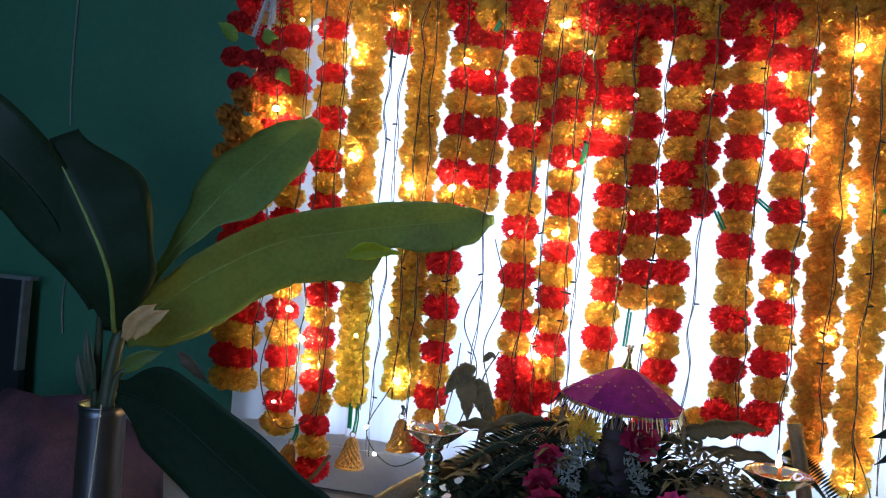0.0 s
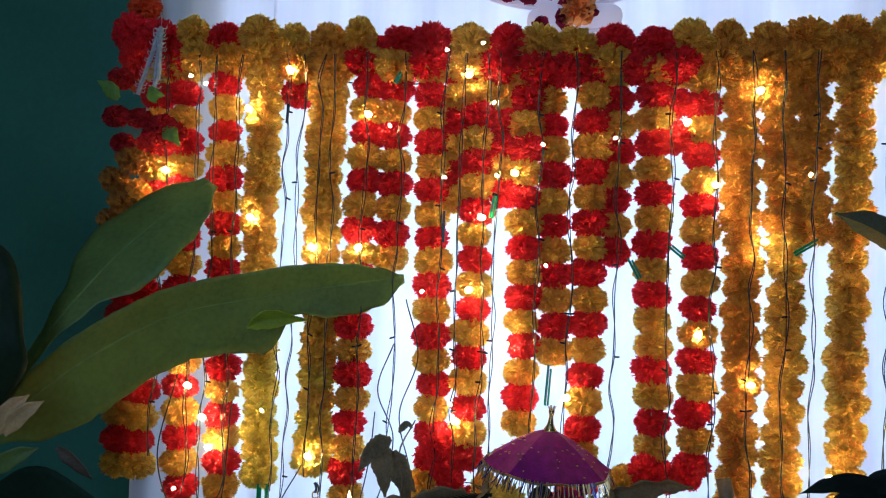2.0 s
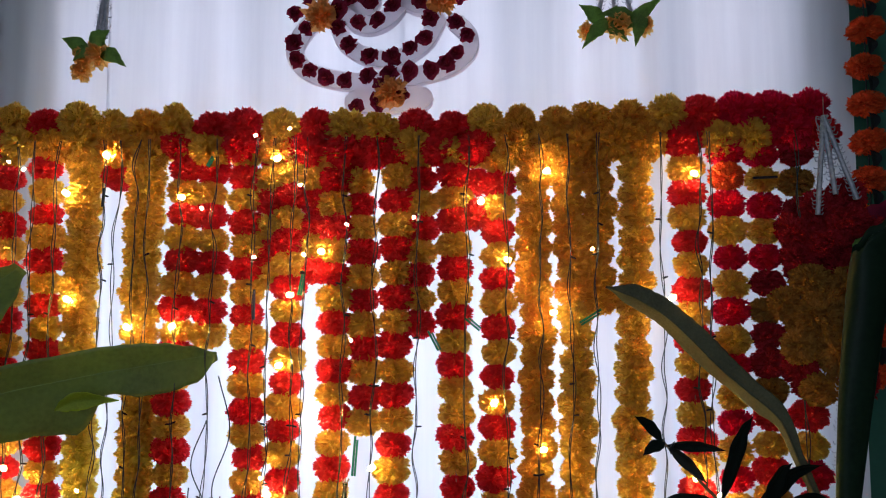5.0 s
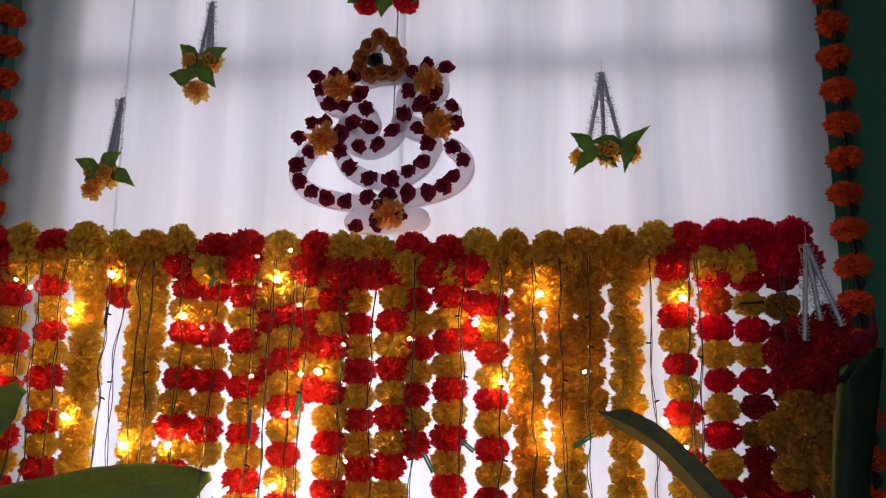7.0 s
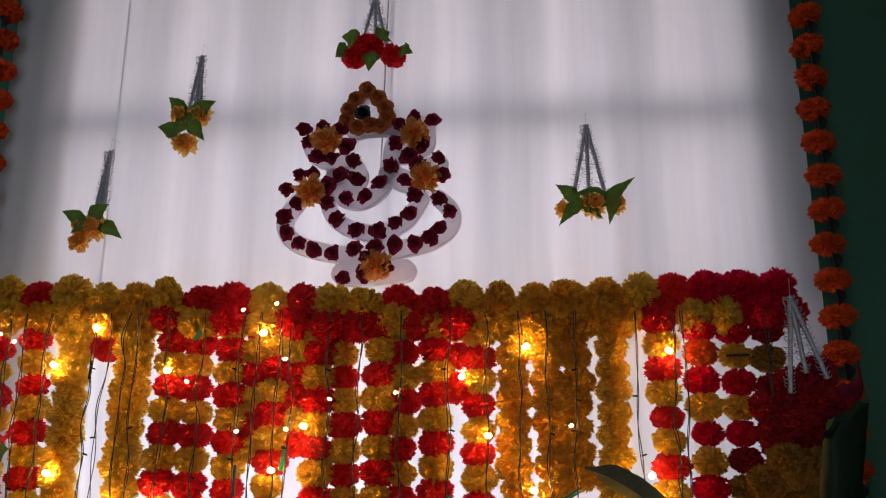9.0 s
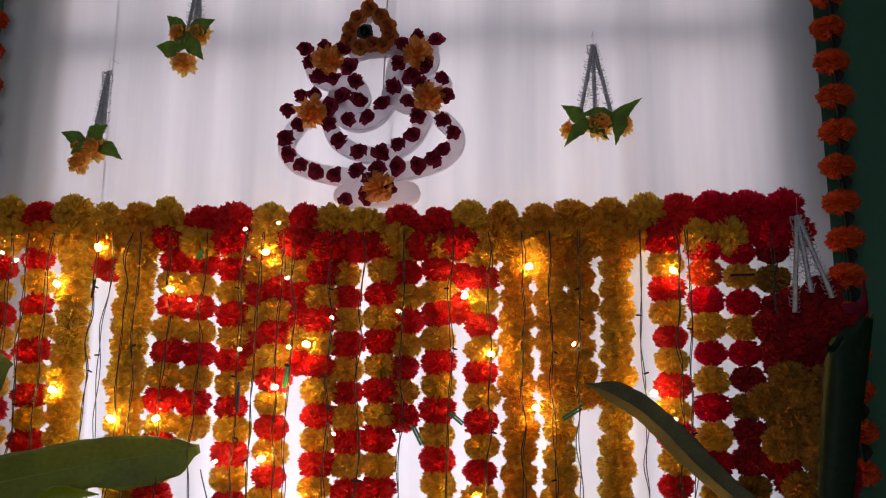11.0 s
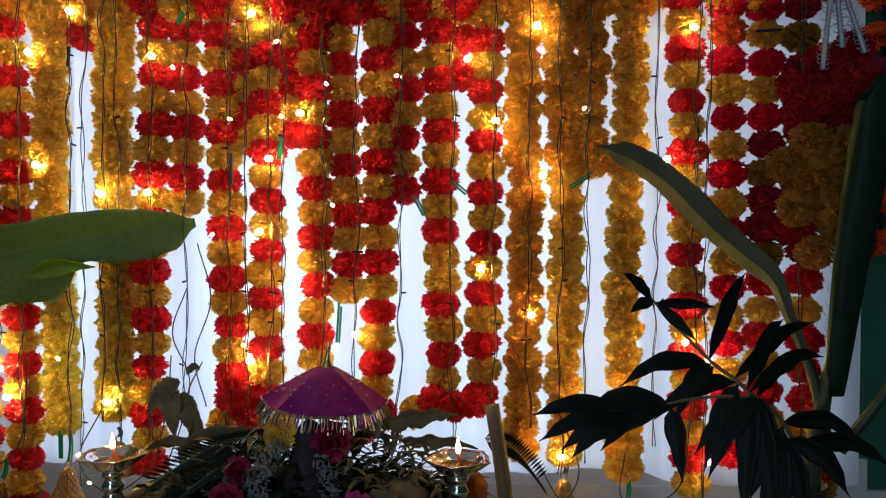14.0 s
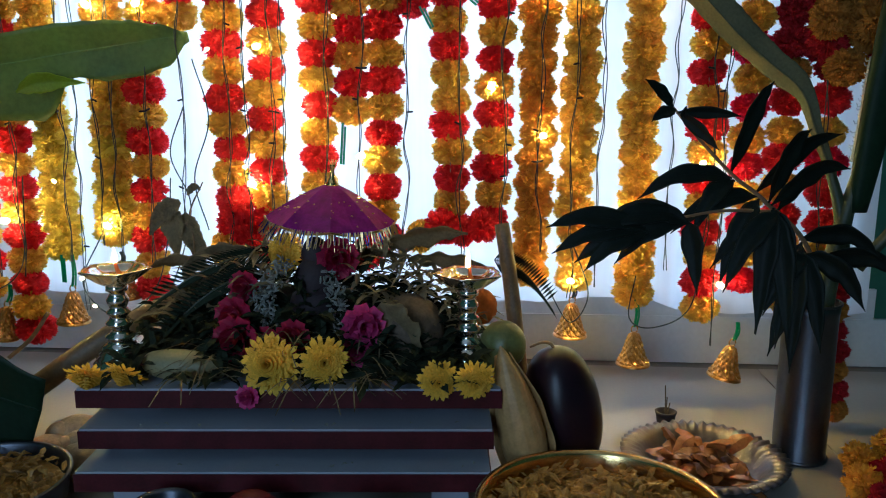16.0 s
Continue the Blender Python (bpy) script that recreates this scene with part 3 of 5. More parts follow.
light_string(-0.406, -0.412, 0.829, 0.28, [(-0.010, 0.688), (-0.003, 0.314)], [], 2)
light_string(-0.381, -0.387, 1.132, 0.22, [], [(-0.114, 0.393)], 3)
light_string(-0.320, -0.326, 1.031, 0.25, [(0.000, 0.930), (-0.010, 0.690)], [], 4)
light_string(-0.256, -0.262, 1.132, 0.28, [], [(-0.022, 0.908), (0.003, 0.299)], 5)
light_string(-0.179, -0.185, 1.132, 0.22, [(0.040, 1.001)], [(0.000, 1.044), (0.002, 0.817), (-0.032, 0.615)], 6)
light_string(-0.103, -0.109, 1.092, 0.25, [(-0.007, 0.748), (-0.026, 0.620)], [(-0.012, 1.056), (0.010, 0.950)], 7)
light_string(-0.080, -0.086, 0.980, 0.28, [(0.026, 0.827)], [(-0.005, 0.821)], 8)
light_string(-0.009, -0.015, 1.132, 0.22, [(-0.054, 0.526)], [(0.003, 0.876), (0.013, 0.666)], 9)
light_string(0.124, 0.118, 1.132, 0.25, [], [(-0.007, 0.888)], 10)
light_string(0.048, 0.042, 0.728, 0.28, [(-0.005, 0.440)], [], 11)
light_string(0.216, 0.210, 1.132, 0.22, [(0.023, 0.918)], [], 12)
light_string(0.287, 0.281, 1.031, 0.25, [(0.000, 0.811), (-0.026, 0.556)], [], 13)
light_string(0.348, 0.342, 1.132, 0.28, [(0.010, 0.973), (0.020, 0.716), (0.000, 0.475)], [], 14)
light_string(0.445, 0.439, 1.132, 0.22, [(0.029, 0.329)], [(-0.008, 0.829)], 15)
light_string(0.563, 0.557, 0.688, 0.25, [(0.015, 0.743), (0.048, 0.430)], [(0.048, 0.698)], 16)
light_string(0.627, 0.621, 1.132, 0.28, [(-0.006, 0.965)], [], 17)
light_string(-0.605, -0.611, 0.627, 0.22, [(0.010, 0.321), (-0.005, 0.374)], [], 18)
light_string(-0.146, -0.152, 0.627, 0.25, [(0.000, 0.390)], [(-0.010, 0.420)], 19)
light_string(-0.635, -0.640, 1.03, 0.24, [(-0.005, 0.43)], [(-0.02, 1.0), (0.01, 0.985), (-0.02, 0.245)], 31)
light_string(-0.70, -0.705, 1.03, 0.30, [(0.0, 0.825)], [], 32)
light_string(0.795, 0.80, 1.03, 0.15, [], [(0.0, 0.17)], 33)
light_string(0.645, 0.64, 0.60, 0.12, [(0.005, 0.40), (0.008, 0.225)], [], 34)
light_string(0.395, 0.40, 0.55, 0.20, [(0.006, 0.228)], [], 35)
light_string(-0.44, -0.455, 0.70, 0.16, [], [(-0.02, 0.22), (0.0, 0.17)], 36)

# unseen bulbs added behind the band to put a warm glow on the curtain
hidden = thing("fairy_light_string", pose(0, 1.575, 1.03), "dark green wire of fairy lights added unseen behind the band for a warm glow", "fairy lights", "strings of fairy lights")
put("wire", mesh_of("wire", *tube(spline([(-0.66, 0, 0.01), (-0.3, 0.004, -0.02), (0.05, 0, 0.0), (0.4, 0.004, -0.02), (0.72, 0, 0.01)], 10), 0.0012, 5), WIRE), hidden)
for i, dx in enumerate((-0.60, -0.44, -0.27, -0.12, 0.06, 0.24, 0.42, 0.62)):
    put("bulb", BULB_ME, hidden, pose(dx, 0.0, -0.008 * (i % 3), 0, 60 + 20 * i, 0) @ Matrix.Scale(1.1, 4))

# loose loops of wire near the floor
for i, pts in enumerate((
    ((-0.42, 1.475, 0.30), (-0.46, 1.47, 0.21), (-0.40, 1.46, 0.155), (-0.33, 1.47, 0.20), (-0.30, 1.475, 0.30), (-0.29, 1.475, 0.40)),
    ((-0.26, 1.475, 0.52), (-0.285, 1.47, 0.44), (-0.255, 1.47, 0.36), (-0.27, 1.47, 0.28), (-0.30, 1.47, 0.20)),
    ((-0.66, 1.475, 0.45), (-0.69, 1.47, 0.30), (-0.64, 1.46, 0.20), (-0.57, 1.47, 0.24), (-0.555, 1.475, 0.40)),
    ((0.51, 1.475, 0.24), (0.50, 1.46, 0.17), (0.54, 1.455, 0.155), (0.60, 1.46, 0.19), (0.62, 1.475, 0.30)),
    ((0.40, 1.475, 0.30), (0.43, 1.465, 0.21), (0.40, 1.46, 0.16), (0.36, 1.47, 0.22)),
    ((-0.24, 1.475, 0.60), (-0.215, 1.47, 0.50), (-0.245, 1.47, 0.40), (-0.225, 1.47, 0.31)))):
    ob = put("loose_wire", mesh_of("loose_wire", *tube(spline(pts, 10), 0.0012, 5), WIRE))
    tagged(ob, "loose loop of dark fairy-light wire between the garlands", "wire", "loose wires")

# ---- gold bells under the garlands ----
_bellp = [(0.003, 0.052), (0.006, 0.050), (0.0085, 0.046), (0.0105, 0.040), (0.0120, 0.034), (0.0135, 0.028), (0.0150, 0.022), (0.0168, 0.016), (0.0190, 0.010), (0.0225, 0.004), (0.0262, 0.001), (0.0268, -0.001), (0.0240, 0.0), (0.019, 0.004), (0.012, 0.020), (0.004, 0.040)]
_bellq = []
for (r0, h0), (r1, h1) in zip(_bellp[:-1], _bellp[1:]):
    _bellq += [(r0 + (r1 - r0) * k / 3, h0 + (h1 - h0) * k / 3) for k in range(3)]
_bell = lathe(_bellq, 48, lambda w, z, i: 1 + (0.20 * abs(math.sin(6 * w + z * 260) * math.sin(6 * w - z * 260)) if 3 < i < 28 else 0))
BELL_ME = mesh_of("bell", *_bell, GOLD)
LOOP_ME = mesh_of("loop", *tube([Vector((0.005 * math.cos(a * 0.6), 0, 0.056 + 0.006 * math.sin(a * 0.6))) for a in range(11)], 0.0012, 6), GOLD)


def bell(x, z, tape, lean=0.0, y=1.50, k=1.0):
    b = thing("gold_bell", pose(x, y, z, 0, lean, 0) @ Matrix.Scale(k * 1.12, 4), "gold plastic bell with a raised scale pattern hanging under a garland", "bell", "gold bells")
    put("dome", BELL_ME, b)
    put("loop", LOOP_ME, b)
    put("clapper", mesh_of("clapper", *lathe([(0.0008, 0.03), (0.001, 0.004), (0.004, -0.002), (0.0045, -0.005), (0.001, -0.009)], 10), GOLD), b)
    ob = put("ribbon", mesh_of("ribbon", *join(tube(spline([(0.0, 0, 0.06), (0.002, 0, 0.06 + tape * 0.5), (-0.001, 0, 0.06 + tape)], 6), 0.0022, 6), tube(spline([(0.004, 0.002, 0.06), (0.006, 0, 0.06 + tape * 0.5), (0.002, 0, 0.06 + tape)], 6), 0.0014, 6)), TAPE if tape > 0.02 else WIRE), b)
    return b


bell(-0.500, 0.130, 0.055, 3)
bell(-0.398, 0.178, 0.016, -2)
bell(-0.640, 0.100, 0.03, 14)
bell(0.405, 0.125, 0.020, 2)
bell(0.517, 0.075, 0.045, 0)
bell(0.676, 0.055, 0.03, 10)

# green plastic ties
for i, (x, z, a, L) in enumerate(((-0.092, 0.77, 10, 0.045), (0.152, 0.665, -28, 0.04), (0.222, 0.695, -50, 0.035), (0.433, 0.71, 58, 0.045), (0.010, 0.46, 4, 0.07), (-0.268, 1.00, 30, 0.025), (-0.500, 0.235, 0, 0.05))):
    ob = put("plastic_tie", mesh_of("plastic_tie", *join(box(-0.002, 0.002, -0.001, 0.001, -L / 2, L / 2), box(0.003, 0.0065, -0.002, 0.0, -L / 2, L / 2 - 0.006)), TAPE), None, pose(x, 1.478, z, 0, a, 0))
    tagged(ob, "short green plastic tie on the light wires", "tie", "green ties")
for i, (x, z, a, L) in enumerate(((-0.468, 0.93, 4, 0.035), (0.742, 0.955, 88, 0.042), (-0.176, 0.73, 0, 0.055))):
    ob = put("black_tie", mesh_of("black_tie", *box(-0.002, 0.002, -0.002, 0.002, -L / 2, L / 2), CLIP), None, pose(x, 1.47, z, 0, a, 0))
    tagged(ob, "short black plastic sleeve on the light wires", "tie", "black ties")

# ---- flower emblem on the curtain ----
def ribbon(points, width, y0, y1):
    """A flat foam stroke of even width with round ends, standing in the xz plane."""
    pts = spline([(x, 0, z) for x, z in points], 8)
    n = len(pts)
    left, right = [], []
    for i, p in enumerate(pts):
        t = (pts[min(i + 1, n - 1)] - pts[max(i - 1, 0)]).normalized()
        s = Vector((-t.z, 0, t.x))
        left.append(p + s * width / 2)
        right.append(p - s * width / 2)
    t0, t1 = (pts[0] - pts[1]).normalized(), (pts[-1] - pts[-2]).normalized()
    cap1 = [pts[-1] + (Vector((-t1.z, 0, t1.x)) * math.cos(a) + t1 * math.sin(a)) * width / 2 for a in [math.pi * k / 6 for k in range(1, 6)]]
    cap0 = [pts[0] + (Vector((-t0.z, 0, t0.x)) * math.cos(a) + t0 * math.sin(a)) * width / 2 for a in [math.pi * k / 6 for k in range(1, 6)]]
    v, f = [], []
    for y in (y0, y1):
        for p in left + right + cap0 + cap1:
            v.append(Vector((p.x, y, p.z)))
    m = 2 * n + 10
    for o in (0, m):
        flip = o == m
        quads = [(i, i + 1, n + i + 1, n + i) for i in range(n - 1)]
        quads += [(n, *range(2 * n, 2 * n + 5), 0)[::-1], (n - 1, *range(2 * n + 5, 2 * n + 10), 2 * n - 1)[::-1]]
        f += [tuple(q + o for q in (r[::-1] if flip else r)) for r in quads]
    ring = list(range(n)) + list(range(2 * n + 5, 2 * n + 10)) + list(range(2 * n - 1, n - 1, -1)) + list(range(2 * n, 2 * n + 5))
    for a, b in zip(ring, ring[1:] + ring[:1]):
        f.append((a, b, b + m, a + m))
    return v, f


emblem = thing("flower_emblem", pose(0.034, 1.632, 1.618), "white foam scroll ornament with maroon cloth roses on the curtain", "wall ornament")
U = 0.000545


def em(u, v):
    return ((u - 392) * U, -(v + 3) * U * 1.05)


STROKES = [
    ([(175, 470), (95, 540), (52, 620), (90, 690), (190, 728), (310, 745), (430, 738), (550, 718), (650, 690), (712, 640), (718, 580), (665, 525)], 66),
    ([(215, 525), (250, 600), (335, 650), (430, 662), (505, 635), (560, 590), (600, 520)], 62),
    ([(150, 260), (150, 335), (220, 375), (310, 372), (352, 430), (330, 470), (285, 455), (240, 430)], 60),
    ([(240, 440), (275, 512), (345, 535), (420, 500), (468, 420), (478, 330), (500, 250), (400, 235), (320, 250)], 66),
    ([(500, 245), (600, 230), (610, 310), (530, 350)], 74),
    ([(465, 425), (540, 460), (600, 440), (665, 390)], 82),
    ([(290, 818), (420, 815), (540, 808)], 88),
    ([(372, 90), (305, 150), (290, 220), (370, 245), (455, 225), (450, 150), (385, 95)], 52),
]
for i, (pts, w) in enumerate(STROKES):
    bevelled(put("foam_stroke", mesh_of("foam_stroke", *ribbon([em(u, v) for u, v in pts], w * U, -0.006 - 0.0007 * i, 0.012), FOAM), emblem), 0.0012, 1)
ROSES = [(120, 247), (197, 243), (268, 252), (140, 300), (295, 322), (175, 357), (238, 368), (325, 377), (335, 453), (272, 438), (107, 435), (165, 430), (58, 490), (225, 475), (100, 548),
         (226, 545), (54, 598), (66, 660), (118, 703), (182, 730), (255, 743), (338, 728), (265, 612), (347, 655), (428, 658), (420, 722), (300, 528), (372, 522), (433, 468), (475, 403)]
ROSES2 = [(508, 237), (570, 205), (640, 220), (495, 310), (546, 360), (600, 322), (582, 402), (665, 375), (684, 440), (532, 462), (573, 520), (553, 590), (500, 628),
          (498, 710), (573, 708), (634, 690), (672, 650), (712, 587), (670, 540), (297, 838), (378, 820), (392, 762), (468, 796)]
_rnd = random.Random(9)
ROSE_ME = [mesh_of("rose", *rosette(40 + i, 0.0185, ((3, 0.3, 1.2), (4, 0.6, 0.8), (5, 0.85, 0.4), (5, 1.05, 0.1)), 0.55), MAROON) for i in range(6)]
for u, v in ROSES + ROSES2:
    x, z = em(u, v)
    put("rose", _rnd.choice(ROSE_ME), emblem, pose(x, -0.013, z, _rnd.uniform(-15, 15), _rnd.uniform(0, 360), _rnd.uniform(-15, 15)) @ Matrix.Scale(_rnd.uniform(0.84, 1.04), 4))
CARN_ME = [mesh_of("carnation", *rosette(60 + i, 0.031, ((6, 0.35, 1.6), (8, 0.66, 1.1), (9, 0.95, 0.6), (8, 1.12, 0.2)), 0.75), APRICOT) for i in range(3)]
for u, v in ((215, 300), (565, 275), (155, 505), (615, 455), (430, 795)):
    x, z = em(u, v)
    put("carnation", _rnd.choice(CARN_ME), emblem, pose(x, -0.014, z, _rnd.uniform(-12, 12), _rnd.uniform(0, 360), _rnd.uniform(-12, 12)), "apricot carnation")
RUST_ME = [mesh_of("rust_rose", *rosette(80 + i, 0.021), RUST) for i in range(2)]
for u, v in ((370, 85), (325, 125), (415, 120), (298, 170), (448, 160), (290, 212), (335, 242), (385, 232), (430, 238), (455, 205)):
    x, z = em(u, v)
    put("rust_rose", _rnd.choice(RUST_ME), emblem, pose(x, -0.014, z, _rnd.uniform(-12, 12), _rnd.uniform(0, 360), _rnd.uniform(-12, 12)), "rust-brown rose")
put("dark_rose", mesh_of("dark_rose", *rosette(99, 0.019), CLIP), emblem, pose(*em(357, 185)[:1], -0.016, em(357, 185)[1]), "black rose in the crown")
put("hanging_cord", mesh_of("hanging_cord", *tube([Vector((0.018, 0.012, -0.30)), Vector((0.026, 0.010, 0.10)), Vector((0.040, 0.008, 0.70))], 0.0018, 6), SILVER_CORD), emblem)

# ---- hanging flower ornaments with tinsel cords ----
def barbed(a, b, seed, r=0.0042):
    """A tinsel cord with short bristles."""
    rnd = random.Random(seed)
    a, b = Vector(a), Vector(b)
    pieces = [tube([a.lerp(b, i / 6) + Vector((rnd.uniform(-1, 1), rnd.uniform(-1, 1), 0)) * 0.0006 for i in range(7)], r, 6)]
    n = max(6, int((b - a).length / 0.0034))
    for i in range(n):
        p = a.lerp(b, (i + 0.5) / n) + Vector((0, 0, rnd.uniform(-0.001, 0.001)))
        w = math.pi * (i % 2) + rnd.uniform(-1.1, 1.1)
        o = Vector((math.cos(w) * rnd.uniform(0.9, 1.25), math.sin(w) * 0.7, 0)) * (r + 0.0062)
        h = Vector((0, 0, rnd.uniform(0.001, 0.0045)))
        pieces.append(tube([p, p + o * 0.8 - h * 0.3, p + o + h], 0.0011, 4, 0.7))
    return join(*pieces)


def fabric_leaf(parent, p, q, w, seed):
    p, q = Vector(p), Vector(q)
    mid = p.lerp(q, 0.5) + Vector((0, -0.006, 0.003))
    d = q - p
    lv = blade([p, mid, q], (d.z, 0.25 * d.length * (-1) ** seed, -d.x), (w * 0.35, w * 0.95, w * 1.05, w * 0.75, w * 0.35, 0.0008), fold=0.30, ripple=0.12, seed=seed, across=3)
    return thick(put("leaf", mesh_of("leaf", *lv[:2], FABRIC_LEAF, True), parent), 0.0006)


def hanging_ornament(x, y, z, feet, key, blooms, leaves, seed, label, k=1.0, long=1.0):
    """Tinsel cords from one knot to the feet (dx, dz); blooms (dx, dy, dz, size); leaves (x0, z0, x1, z1)."""
    g = thing("hanging_ornament", pose(x, y, z), label, "hanging ornament", "hanging flower ornaments")
    for i, (dx, dz) in enumerate(feet):
        put("tinsel_cord", mesh_of("tinsel_cord", *barbed((0, 0, 0), (dx, -0.004 * i, dz * long), seed + i), SILVER_CORD), g)
    put("knot", mesh_of("knot", *join(tube(spline([(-0.002, 0, -0.004), (-0.013, -0.002, -0.003), (-0.011, -0.002, -0.020), (-0.006, 0, -0.03)]), 0.0009, 5), tube([Vector((0, 0, -0.01)), Vector((0.001, 0, 0.03)), Vector((0.0015, 0.038 if y > 1.6 else 0.002, 0.034))], 0.0005, 4)), SILVER_CORD), g)
    rnd = random.Random(seed)
    for dx, dy, dz, s in blooms:
        put("bloom", rnd.choice(POM[key]) if key != "A" else rnd.choice(LEMON_ME), g, pose(dx, dy, dz * long, rnd.uniform(-20, 20), rnd.uniform(-20, 20), rnd.uniform(-20, 20)) @ Matrix.Scale(s, 4))
    for i, (a, b, c, d) in enumerate(leaves):
        fabric_leaf(g, (a, -0.030 - 0.010 * (i % 2), b * long), (c, -0.026 - 0.008 * (i % 2), d * long), 0.021 * k, seed + i)
    return g


HO = "silver tinsel cords with yellow cloth flowers and green leaves"
LEMON_ME = [mesh_of("lemon_bloom", *rosette(160 + i, 0.027, ((6, 0.35, 1.6), (8, 0.62, 1.1), (10, 0.9, 0.6), (11, 1.05, 0.2)), 0.6), LEMON) for i in range(3)]
hanging_ornament(-0.556, 1.622, 1.435, ((-0.022, -0.138), (-0.010, -0.132), (0.004, -0.126)), "A", ((0.000, -0.018, -0.162, 1.05), (-0.032, -0.010, -0.165, 0.9), (-0.040, -0.01, -0.190, 0.85)),
                 ((-0.022, -0.160, -0.080, -0.130), (-0.008, -0.150, 0.026, -0.120), (0.006, -0.152, 0.060, -0.186), (-0.012, -0.152, -0.050, -0.176)), 301, HO, 0.80, 1.14)
hanging_ornament(-0.364, 1.622, 1.665, ((-0.020, -0.105), (-0.004, -0.105), (0.010, -0.105)), "A", ((-0.024, -0.016, -0.125, 0.95), (0.020, -0.016, -0.125, 0.95), (-0.014, -0.016, -0.175, 1.0)),
                 ((-0.018, -0.125, -0.058, -0.088), (0.004, -0.128, 0.054, -0.100), (-0.028, -0.158, -0.077, -0.143), (-0.004, -0.140, 0.034, -0.172), (0.006, -0.122, -0.050, -0.165)), 311, HO, 0.85, 1.30)
hanging_ornament(0.505, 1.622, 1.475, ((-0.034, -0.152), (0.0, -0.152), (0.036, -0.152)), "A", ((0.0, -0.016, -0.168, 1.1), (-0.056, -0.008, -0.172, 0.7), (0.052, -0.010, -0.165, 0.8)),
                 ((-0.025, -0.165, -0.072, -0.128), (-0.020, -0.160, -0.068, -0.210), (0.018, -0.172, 0.094, -0.116), (0.048, -0.150, 0.036, -0.208), (-0.02, -0.160, 0.024, -0.196), (0.030, -0.150, -0.036, -0.150)), 321, HO, 0.72, 1.13)
hanging_ornament(0.035, 1.615, 1.80, ((-0.028, -0.125), (0.004, -0.125), (0.030, -0.125)), "R", ((-0.008, -0.02, -0.136, 1.12), (-0.042, -0.012, -0.160, 0.95), (0.046, -0.012, -0.158, 1.0)),
                 ((-0.03, -0.130, -0.070, -0.115), (0.02, -0.130, 0.040, -0.110), (-0.05, -0.150, -0.082, -0.165), (0.0, -0.16, -0.005, -0.205), (0.06, -0.15, 0.092, -0.160)), 331,
                 "silver tinsel cords with red cloth flowers above the emblem")
# D and B blooms carry their shade in the colour
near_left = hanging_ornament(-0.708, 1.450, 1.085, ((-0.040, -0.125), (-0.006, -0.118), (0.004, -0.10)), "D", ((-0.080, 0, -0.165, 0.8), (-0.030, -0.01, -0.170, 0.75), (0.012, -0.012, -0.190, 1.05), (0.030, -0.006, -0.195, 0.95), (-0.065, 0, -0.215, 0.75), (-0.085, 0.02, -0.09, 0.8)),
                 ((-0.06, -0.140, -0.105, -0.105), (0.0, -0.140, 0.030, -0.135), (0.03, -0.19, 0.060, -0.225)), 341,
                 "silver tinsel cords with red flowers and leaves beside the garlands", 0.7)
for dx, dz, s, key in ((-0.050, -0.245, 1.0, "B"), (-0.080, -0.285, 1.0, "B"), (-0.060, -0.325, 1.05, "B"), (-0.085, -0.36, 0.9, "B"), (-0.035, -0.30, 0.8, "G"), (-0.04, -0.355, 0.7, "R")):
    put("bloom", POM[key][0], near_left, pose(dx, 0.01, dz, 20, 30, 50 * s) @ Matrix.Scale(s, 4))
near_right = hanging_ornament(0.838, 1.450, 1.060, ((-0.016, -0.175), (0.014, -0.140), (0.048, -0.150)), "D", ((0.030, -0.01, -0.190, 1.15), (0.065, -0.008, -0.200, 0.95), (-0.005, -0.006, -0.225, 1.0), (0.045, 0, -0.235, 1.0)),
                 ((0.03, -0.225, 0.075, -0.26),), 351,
                 "silver tinsel cords with red and gold cloth flowers, coloured dark for shade")
# the blooms at dy 0.03 and 0.04 are added to block curtain light
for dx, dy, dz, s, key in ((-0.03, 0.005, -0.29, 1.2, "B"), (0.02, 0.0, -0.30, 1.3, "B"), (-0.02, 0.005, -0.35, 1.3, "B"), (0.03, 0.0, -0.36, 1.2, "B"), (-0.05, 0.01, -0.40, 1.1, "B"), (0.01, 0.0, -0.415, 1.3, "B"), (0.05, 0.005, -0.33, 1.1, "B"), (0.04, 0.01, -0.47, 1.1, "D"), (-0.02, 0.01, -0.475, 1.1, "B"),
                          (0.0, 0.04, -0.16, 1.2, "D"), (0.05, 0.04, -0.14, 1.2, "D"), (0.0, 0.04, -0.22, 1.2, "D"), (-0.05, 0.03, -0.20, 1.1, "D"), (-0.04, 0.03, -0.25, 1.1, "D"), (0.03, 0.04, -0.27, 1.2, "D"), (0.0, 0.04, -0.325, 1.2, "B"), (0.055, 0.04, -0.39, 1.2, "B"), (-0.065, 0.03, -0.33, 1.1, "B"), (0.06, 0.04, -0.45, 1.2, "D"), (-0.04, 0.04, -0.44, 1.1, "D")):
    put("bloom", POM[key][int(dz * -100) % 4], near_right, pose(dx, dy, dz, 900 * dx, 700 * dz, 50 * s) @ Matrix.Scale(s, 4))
put("tinsel_cord", mesh_of("tinsel_cord", *barbed((0.0, -0.03, -0.46), (-0.012, -0.03, -0.62), 77), SILVER_CORD), near_right)
put("tinsel_cord", mesh_of("tinsel_cord", *barbed((0.012, -0.03, -0.46), (0.004, -0.03, -0.60), 78), SILVER_CORD), near_right)
